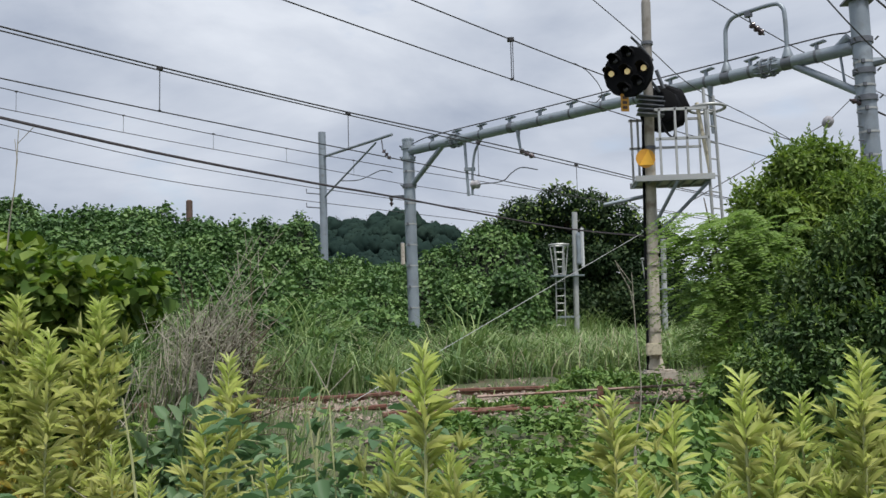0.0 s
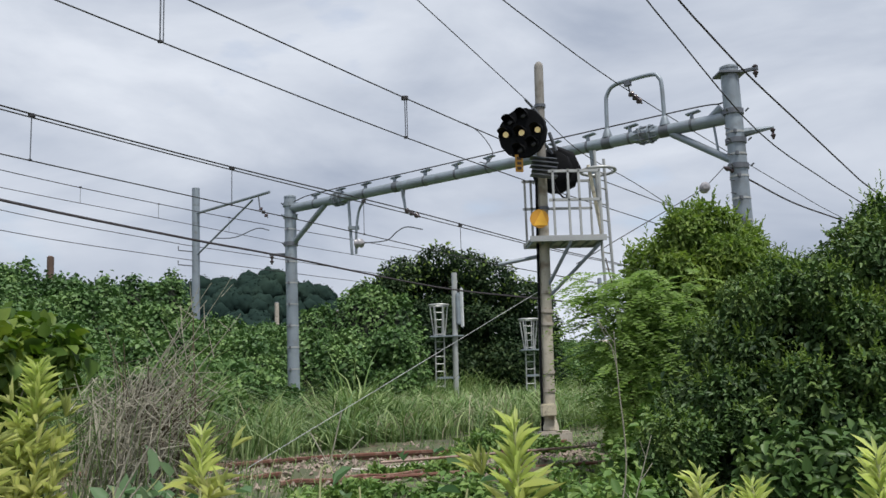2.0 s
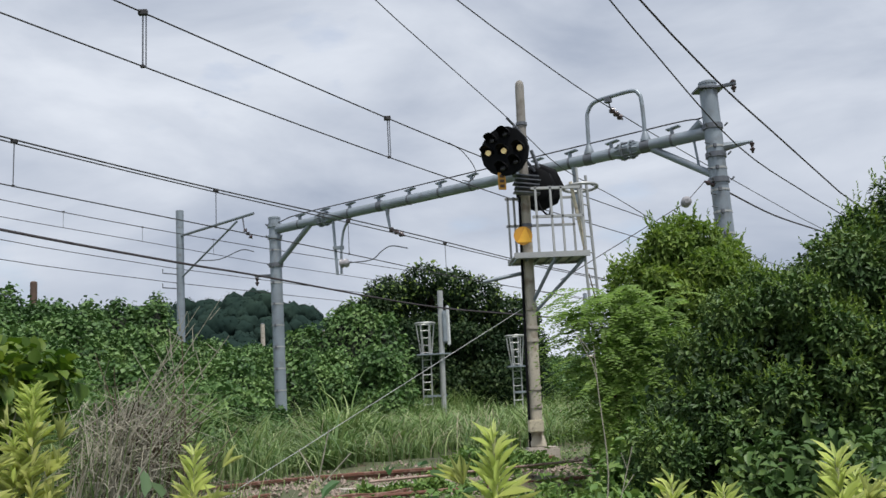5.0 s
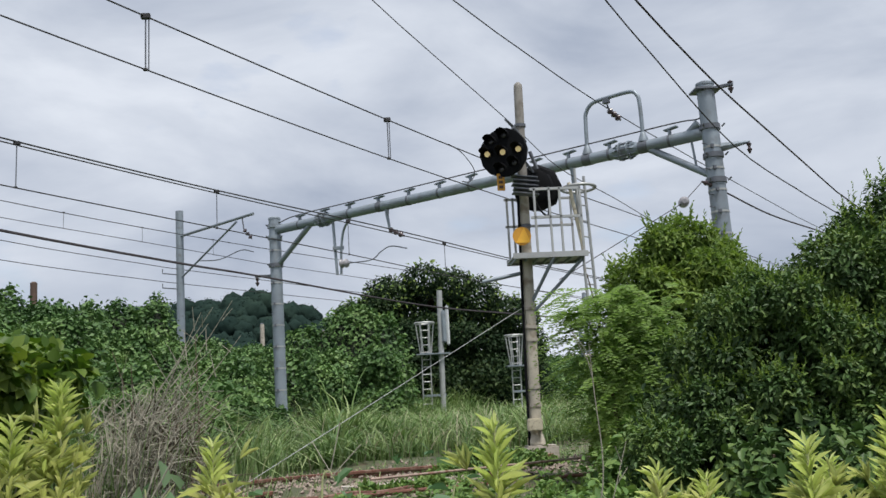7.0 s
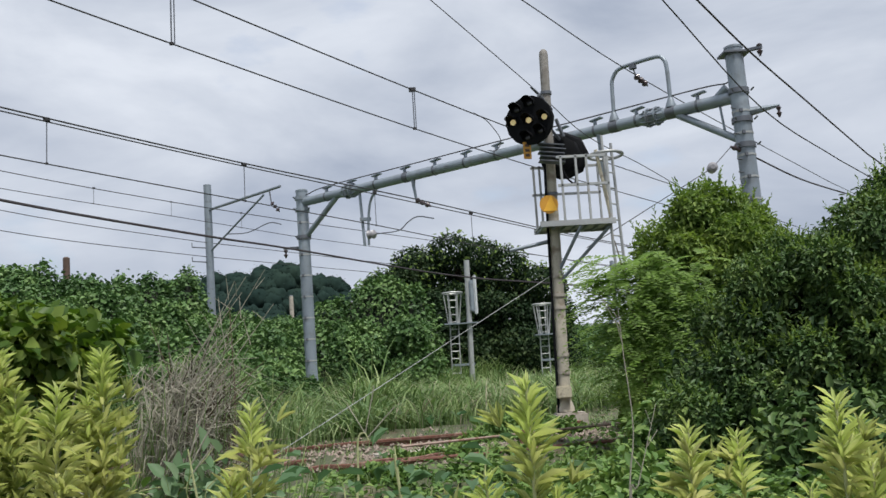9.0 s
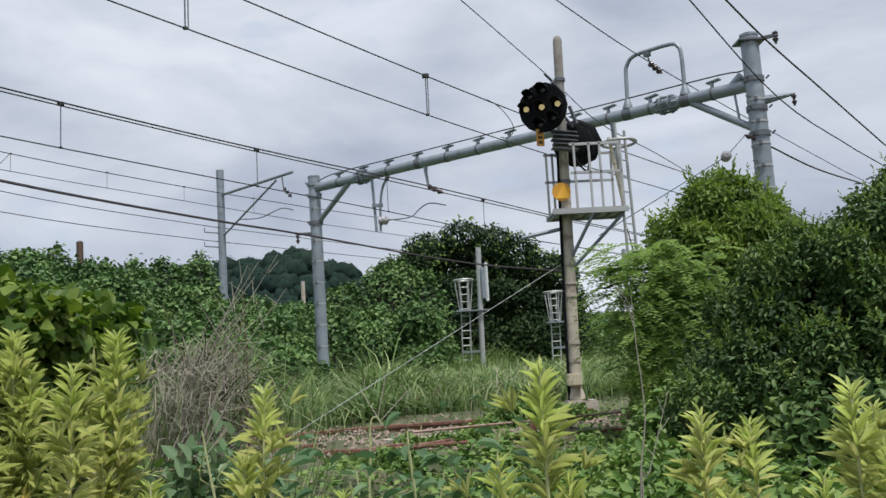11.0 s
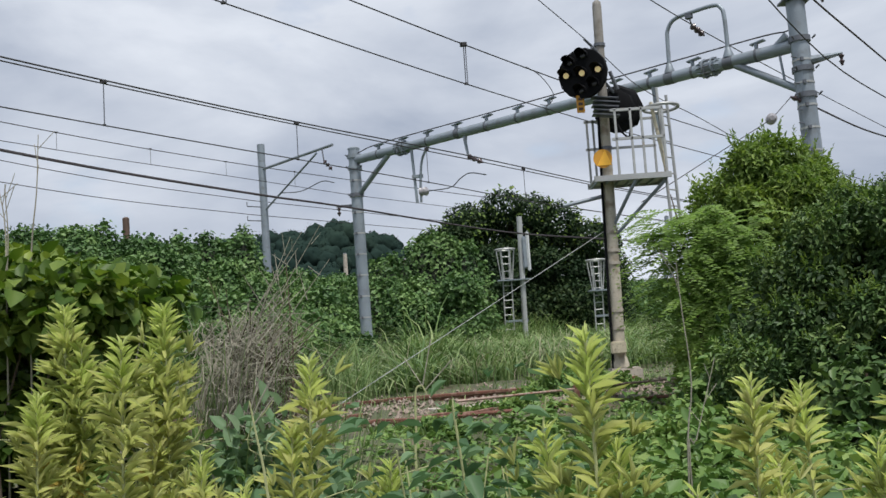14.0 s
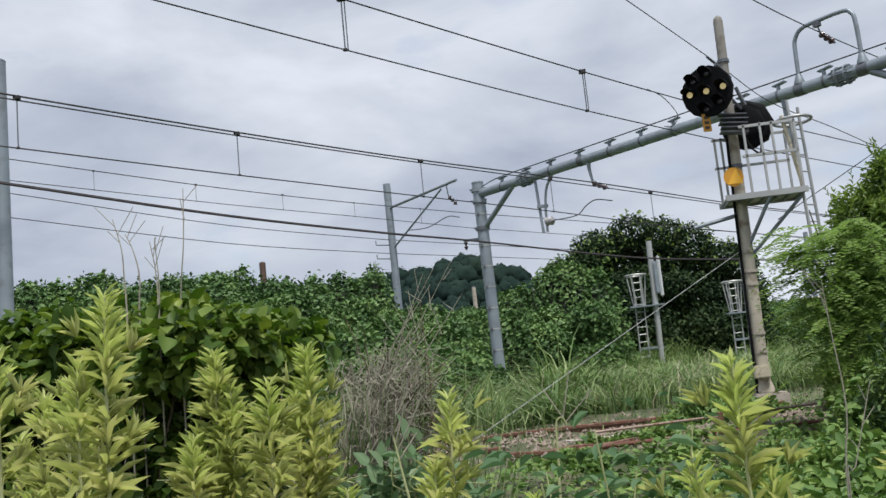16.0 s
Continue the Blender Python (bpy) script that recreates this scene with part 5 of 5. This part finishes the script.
gxs, gys = scatter(30000, -4, 22, 1.0, 9.8, 1.5)
k = gys > 2.4
low = np.where(across(gxs, gys) > 3.5, 0.42, 1.0)
blades("short_grass", gxs[k], gys[k], low[k] * rng.uniform(0.10, 0.42, k.sum()), rng.uniform(0.008, 0.018, k.sum()), GRASS, "short weedy grass round the rails", 0.8, 3)

# dry brush heap with long dead stalks
brush = thing("dry_brush_heap", (-0.6, 3.2, 0.0), "heap of dry greyish dead stalks leaning over", "brush")
b = bmesh.new()
for k in range(560):
    o = Vector((-0.59 + random.gauss(0, 0.07), 3.25 + random.gauss(0, 0.12), 1.42 + 0.36 * random.random() ** 1.4))
    d = (Vector((0.45, 0, 0.8)) * random.choice((0.2, 0.9, 1.2)) + Vector((random.gauss(0, 0.5), random.gauss(0, 0.5), random.gauss(0, 0.4)))).normalized()
    e = o + d * random.uniform(0.06, 0.24)
    add_tube(b, [o, o.lerp(e, 0.5) + Vector((random.gauss(0, 0.02), 0, 0.03)), e + Vector((random.gauss(0, 0.04), 0, -0.08 * random.random()))], [0.0018, 0.0013, 0.0006], 3, False)
part("tangle", b, DEAD, brush)["kind"] = "stuff"
b = bmesh.new()
for k in range(330):
    o = Vector((-0.56 + random.gauss(0, 0.07), 3.36 + random.gauss(0, 0.07), 1.36 + 0.34 * random.random()))
    e = o + Vector((random.gauss(0.06, 0.09), random.gauss(0, 0.08), random.gauss(0.06, 0.1)))
    add_tube(b, [o, e], [0.003, 0.0015], 3, False)
part("inner_tangle", b, BARK, brush, "dark brown inner stalks")["kind"] = "stuff"
for k in range(12):
    o = Vector((-0.90 + 0.035 * k + random.gauss(0, 0.02), 3.15 + random.gauss(0, 0.06), 0.0))
    m = Vector((-0.74 + 0.018 * k + random.gauss(0, 0.025), 3.18, 1.46))
    e = m + Vector((random.uniform(0.2, 0.40), random.gauss(0, 0.06), random.uniform(0.3, 0.68)))
    st = part("long_stalk", tube(arc([o, m, m.lerp(e, 0.5) + Vector((-0.02, 0, 0.02)), e], 4), [0.0036 - 0.00022 * j for j in range(13)], 6), DEAD, brush)
    for j in range(4):
        q = m.lerp(e, 0.45 + 0.15 * j)
        part("twig", tube([q, q + Vector((random.uniform(-0.08, 0.1), random.uniform(-0.04, 0.04), random.uniform(0.03, 0.13)))], [0.0016, 0.0007], 4), DEAD, st)
xs, ys = rng.normal(-0.66, 0.16, 260), rng.normal(3.45, 0.12, 260)
blades("dry_blades", xs, ys, rng.uniform(1.4, 1.8, 260), rng.uniform(0.004, 0.008, 260), DRYGRASS, "dry bleached grass round the brush heap", 0.22)
xs, ys = rng.normal(-0.66, 0.16, 900), rng.normal(3.4, 0.2, 900)
blades("green_blades", xs, ys, rng.uniform(1.3, 1.86, 900), rng.uniform(0.005, 0.011, 900), GRASS, "green grass growing through the brush heap", 0.2)
gxs, gys = rng.uniform(-6.0, -1.2, 900), rng.uniform(12.6, 15, 900)
blades("arching_grass", gxs, gys, rng.uniform(0.8, 1.5, 900), rng.uniform(0.014, 0.028, 900), GRASS, "arching grass clumps behind the old rails", 1.2)


# ---- foreground goldenrod and broad-leaved weeds ----
def goldenrod(x, y, top, lean=0.0, full=1.0, big=1.0):
    """A tall weed: stem, a spiral of narrow leaves that crowd towards the tip."""
    base = gz(x, y)
    w = thing("goldenrod", (x, y, base), "tall yellow-green goldenrod weed with narrow leaves", "weed", "goldenrod weeds")
    h = top - base
    bend = Vector((lean, random.uniform(-0.04, 0.04), 0))
    at = lambda t: Vector((x, y, base)) + bend * t * t + Vector((0, 0, h * t * 0.985))
    part("stem", tube([at(k / 8) for k in range(9)], [0.006 - 0.0004 * k for k in range(9)], 6), PALE_STEM, w)
    for nm, lo, hi, n, mat, l0, l1 in (("lower_leaves", 0.3, 0.74, int(190 * full), GOLDEN_OLD, 0.05, 0.08), ("leaves", 0.62, 0.95, int(300 * full), GOLDEN, 0.05, 0.082), ("top_leaves", 0.93, 1.0, int(50 * full), GOLDEN_TOP, 0.04, 0.065)):
        t = lo + (hi - lo) * (np.arange(n) + rng.random(n)) / n
        ang = np.arange(n) * 2.4 + rng.normal(0, 0.5, n)
        p = np.array([at(v) for v in t])
        rise = {"lower_leaves": 0.35, "leaves": 0.85, "top_leaves": 1.5}[nm] + rng.normal(0, 0.4, n)
        d = np.stack([np.cos(ang), np.sin(ang), rise], 1)
        le = big * rng.uniform(l0 * 0.7, l1 * 1.1, n) * (1.0 if nm != "top_leaves" else (1.2 - 0.5 * (t - lo) / (hi - lo)))
        if nm != "top_leaves":
            # short shoots in the axils, in the same foliage
            g = rng.integers(0, 16, n)
            gt, ga, gr = lo + (hi - lo) * rng.random(16), rng.random(16) * math.tau, rng.uniform(0.02, 0.075, 16)
            q = np.array([at(v) for v in gt[g]]) + np.stack([np.cos(ga[g]), np.sin(ga[g]), np.full(n, 0.8)], 1) * gr[g][:, None]
            k = rng.random(n) < 0.55
            p = np.where(k[:, None], q, p)
            d = np.where(k[:, None], np.stack([np.cos(ga[g]), np.sin(ga[g]), np.full(n, 1.3)], 1) * 0.6 + unit(n) * 0.8 + np.array([0, 0, 0.5]), d)
            le = np.where(k, le * 0.7, le)
        up = np.stack([-np.cos(ang) * 0.5, -np.sin(ang) * 0.5, np.ones(n)], 1) + 0.4 * unit(n)
        leaves(nm, p, d, up, le, le * rng.uniform(0.13, 0.185, n), mat, w, 0.10, 0.24, lance=True)
    return w


# each clump: place, height of its tallest tip, fullness, stems
WEEDS = [(0.405, 1.54, 1.715, 1.3, 1), (0.44, 1.6, 1.53, 0.9, 1), (0.905, 1.9, 1.575, 1.1, 1), (0.755, 1.87, 1.605, 1.2, 1), (0.975, 1.63, 1.65, 1.4, 2), (-0.205, 2.3, 1.69, 0.9, 1), (-0.57, 2.4, 1.85, 1.6, 2), (-0.625, 2.2, 1.765, 1.3, 1),
         (-0.935, 2.6, 1.885, 1.7, 3), (-0.93, 2.4, 1.64, 1.2, 1), (0.345, 1.7, 1.555, 0.8, 1), (0.978, 1.8, 1.48, 0.7, 1), (0.80, 1.8, 1.44, 0.7, 1), (1.217, 1.8, 1.68, 1.5, 3), (1.14, 1.9, 1.59, 1.3, 2), (-0.616, 1.4, 1.93, 1.5, 2),
         (-0.873, 1.7, 1.80, 1.5, 3), (-0.92, 1.6, 1.86, 1.0, 1), (0.02, 2.0, 1.47, 0.8, 1), (-0.40, 2.15, 1.5, 0.8, 1), (-0.24, 2.25, 1.53, 0.7, 1), (-0.31, 2.1, 1.42, 0.7, 1), (0.60, 1.75, 1.40, 0.6, 1),
         (1.4, 2.0, 1.62, 1.2, 2), (-1.3, 2.3, 1.8, 1.2, 2)]
for x, y, top, full, stems in WEEDS:
    for k in range(stems):
        a = 2.4 * k + x * 9
        goldenrod(x + (0.045 * math.cos(a) if k else 0), y + (0.05 * math.sin(a) if k else 0), top - 0.11 * k, 0.02 * math.cos(a + 1), full * (1.0 if k == 0 else 0.8), 1.12 if y > 2.15 else 0.92)


def broad_weed(x, y, top, n, size):
    base = gz(x, y)
    w = thing("broad_leaved_weed", (x, y, base), "grey-green weed with broad soft leaves", "weed", "broad-leaved weeds")
    n = int(n * 1.9)
    t = rng.random(n) ** 0.7
    ang = rng.random(n) * math.tau
    rad = 0.05 + 0.17 * rng.random(n)
    p = np.stack([x + np.cos(ang) * rad, y + np.sin(ang) * rad, base + (top - base) * (0.35 + 0.62 * t)], 1)
    d = np.stack([np.cos(ang), np.sin(ang), rng.normal(0.05, 0.3, n)], 1)
    le = size * rng.uniform(0.3, 0.8, n)
    leaves("leaves", p, d, np.stack([-0.3 * np.cos(ang), -0.3 * np.sin(ang), np.ones(n)], 1) + 0.25 * unit(n), le, le * 0.62, BROAD, w, 0.2, 0.35)
    for k in range(3):
        a = k * 2.1
        part("stem", tube(arc([(x, y, base), (x + 0.03 * math.cos(a), y + 0.03 * math.sin(a), base + (top - base) * 0.6), (x + 0.12 * math.cos(a), y + 0.12 * math.sin(a), top - 0.12)], 4), 0.0018, 5), PALE_STEM, w)


for x, y, top, n, size in ((0.23, 1.78, 1.70, 70, 0.075), (0.12, 1.85, 1.62, 70, 0.075), (0.32, 1.85, 1.58, 60, 0.07), (0.16, 1.7, 1.5, 60, 0.075), (0.28, 1.65, 1.42, 60, 0.075), (0.42, 1.75, 1.38, 50, 0.075), (0.05, 1.9, 1.42, 60, 0.08), (-0.15, 1.9, 1.36, 50, 0.08), (-0.4, 1.9, 1.36, 50, 0.08), (0.62, 1.65, 1.36, 50, 0.08),
                           (-0.75, 1.9, 1.42, 50, 0.09), (0.85, 1.7, 1.36, 50, 0.09), (1.15, 1.9, 1.4, 50, 0.09), (-0.2, 2.9, 1.3, 60, 0.08), (0.4, 3.1, 1.2, 60, 0.08), (-0.6, 3.0, 1.35, 60, 0.08), (0.2, 2.4, 1.4, 60, 0.07)):
    broad_weed(x, y, top, n, size)
# low leafy tangle between the weeds
for k_, (x_, y_, top_) in enumerate(((-1.7, 3.0, 1.3), (-1.1, 3.2, 1.15), (-0.5, 3.0, 1.1), (0.05, 2.9, 1.14), (0.55, 3.0, 1.15), (1.0, 3.0, 1.16), (1.5, 3.1, 1.2), (2.0, 3.4, 1.25), (-0.8, 2.4, 1.15), (0.25, 2.35, 1.15), (0.8, 2.4, 1.3), (1.3, 2.4, 1.35), (-0.2, 2.4, 1.38), (-0.42, 2.8, 1.58), (-0.6, 2.9, 1.6), (-0.78, 2.9, 1.6), (-0.15, 2.7, 1.4))):
    e = thing("leafy_weed", (x_, y_, gz(x_, y_)), "low leafy green weed tangle between the goldenrods", "weed", "leafy weeds")
    hb_ = ball_heap(x_, y_, 0.35, 0.32, 0.25, top_ - 0.55, 10, 0.2, 0.85, 0.8, 80 + k_)
    leafy("foliage", hb_, 1100, 0.062, (BRAMBLE, BROAD, BRAMBLE)[k_ % 3], e, 0.6, False, 0.8, (0.6, 0.62, 0.4)[k_ % 3])
    for j in range(3):
        o = Vector((x_ + random.uniform(-0.25, 0.25), y_ - 0.1, top_ - 0.35))
        part("runner", tube(arc([(x_, y_, gz(x_, y_)), o, o + Vector((random.uniform(-0.25, 0.25), -0.05, 0.2)), o + Vector((random.uniform(-0.5, 0.5), -0.05, random.uniform(0.12, 0.36)))], 5), [0.004 - 0.00018 * q for q in range(16)], 5), (PALE_STEM, DEAD)[j % 2], e)
for pts in ([(0.55, 3.4, 0.9), (0.75, 3.4, 1.05), (0.95, 3.4, 1.06)], [(0.5, 3.3, 1.05), (0.7, 3.3, 0.95), (0.85, 3.3, 0.85)], [(1.2, 2.2, 1.05), (1.3, 2.2, 1.2), (1.38, 2.2, 1.34)]):
    e = thing("dry_stalk", (pts[0][0], pts[0][1], gz(*pts[0][:2])), "pale bare bent weed stalk", "stalk", "bare stalks")
    q = arc([(pts[0][0], pts[0][1], gz(*pts[0][:2])), *pts], 5)
    part("stalk", tube(q, [0.0045 - 0.0025 * k / (len(q) - 1) for k in range(len(q))], 5), DEAD, e)
# bare pale stalks
for pts in ([(-0.16, 1.7, 1.2), (-0.175, 1.7, 1.45), (-0.19, 1.7, 1.55), (-0.2, 1.7, 1.612)], [(0.07, 2.2, 1.3), (0.076, 2.2, 1.48), (0.08, 2.2, 1.58), (0.095, 2.2, 1.597), (0.105, 2.2, 1.58)], [(0.96, 3.3, 1.15), (1.0, 3.3, 1.49), (0.99, 3.3, 1.75), (0.985, 3.3, 1.93)], [(0.97, 3.3, 1.2), (1.0, 3.3, 1.3), (1.09, 3.3, 1.58)],
            [(-1.45, 3.1, 1.9), (-1.455, 3.1, 2.18), (-1.46, 3.1, 2.3), (-1.49, 3.1, 2.42)], [(-1.43, 3.15, 1.9), (-1.42, 3.15, 2.18), (-1.44, 3.15, 2.3), (-1.47, 3.15, 2.37)], [(-1.33, 3.1, 1.8), (-1.33, 3.1, 2.17), (-1.35, 3.1, 2.32)], [(-1.25, 3.1, 1.8), (-1.24, 3.1, 2.12), (-1.22, 3.1, 2.3), (-1.21, 3.1, 2.5)], [(-1.38, 3.2, 1.8), (-1.37, 3.2, 2.16), (-1.38, 3.2, 2.34)]):
    e = thing("dry_stalk", (pts[0][0], pts[0][1], gz(*pts[0][:2])), "thin bare pale weed stalk", "stalk", "bare stalks")
    q = arc([(pts[0][0], pts[0][1], gz(*pts[0][:2])), *pts], 4)
    part("stalk", tube(q, [0.0042 - 0.0028 * k / (len(q) - 1) for k in range(len(q))], 5), PALE_STEM if pts[0][1] < 3 else DEAD, e)
    for k in range(3):
        o = q[-2 - k]
        part("twig", tube([o, o + Vector((random.uniform(-0.08, 0.08), 0, random.uniform(0.04, 0.12)))], 0.0014, 4), DEAD, e)

# ---- distance ----
hx, hy = np.meshgrid(np.linspace(-330, 330, 120), np.linspace(330, 560, 40))
def hill_z(x, y):
    ridge = np.exp(-((y - 430) / 60) ** 2)
    return 4 + ridge * (36 * np.exp(-((x + 84) / 86) ** 4) + 6 * np.exp(-((x + 59) / 20) ** 2) + 8 + 2 * wavy(x, y, 60, 2)) + 1.6 * wavy(x, y, 16, 5)
hz = hill_z(hx, hy)
hmh = bpy.data.meshes.new("hillside")
a_, b_ = hx.shape
q_ = (np.arange(a_ - 1)[:, None] * b_ + np.arange(b_ - 1)[None]).ravel()
hmh.from_pydata(np.stack([hx, hy, hz], -1).reshape(-1, 3).tolist(), [], np.stack([q_, q_ + 1, q_ + 1 + b_, q_ + b_], 1).tolist())
hmh.materials.append(HILL)
hmh.shade_smooth()
tagged(new("backdrop", hmh), "low dark wooded hill on the horizon", "hill", kind="structure")
wd = tagged(new("far_woods"), "distant dark green woodland on the hill", "woods", kind="stuff")
ico = bmesh.new()
bmesh.ops.create_icosphere(ico, subdivisions=3, radius=1.0)
iv, jf = np.array([v.co[:] for v in ico.verts]), np.array([[v.index for v in f.verts] for f in ico.faces])
ico.free()
n = 700
tx, ty, tr = rng.uniform(-200, 60, n), rng.uniform(345, 432, n), rng.uniform(3.2, 6.5, n)
tz = hill_z(tx, ty) + 0.5 * tr
ph = rng.uniform(0, 6, (n, 1))
lump_r = 1 + 0.13 * np.sin(iv[None, :, 0] * 6.1 + ph) * np.cos(iv[None, :, 2] * 5.3 + 2 * ph) + 0.10 * np.sin(iv[None, :, 1] * 11 + 3 * ph) * np.cos(iv[None, :, 0] * 9.7 + iv[None, :, 2] * 8.1 + ph)
cv = iv[None] * (lump_r * tr[:, None])[..., None] + np.stack([tx, ty, tz], 1)[:, None]
wm = bpy.data.meshes.new("crowns")
wm.from_pydata(cv.reshape(-1, 3).tolist(), [], (jf[None] + (np.arange(n) * len(iv))[:, None, None]).reshape(-1, 3).tolist())
wm.materials.append(FARLEAF)
wm.shade_smooth()
new("crowns", wm).parent = wd
tb_ = [(x, y, z, r * 1.02, 1.0) for x, y, z, r in zip(tx, ty, tz, tr)]
leafy("outer_leaves", tb_, 60000, 0.7, FARLEAF, wd, 0.06, True, 0.9, 0.8)
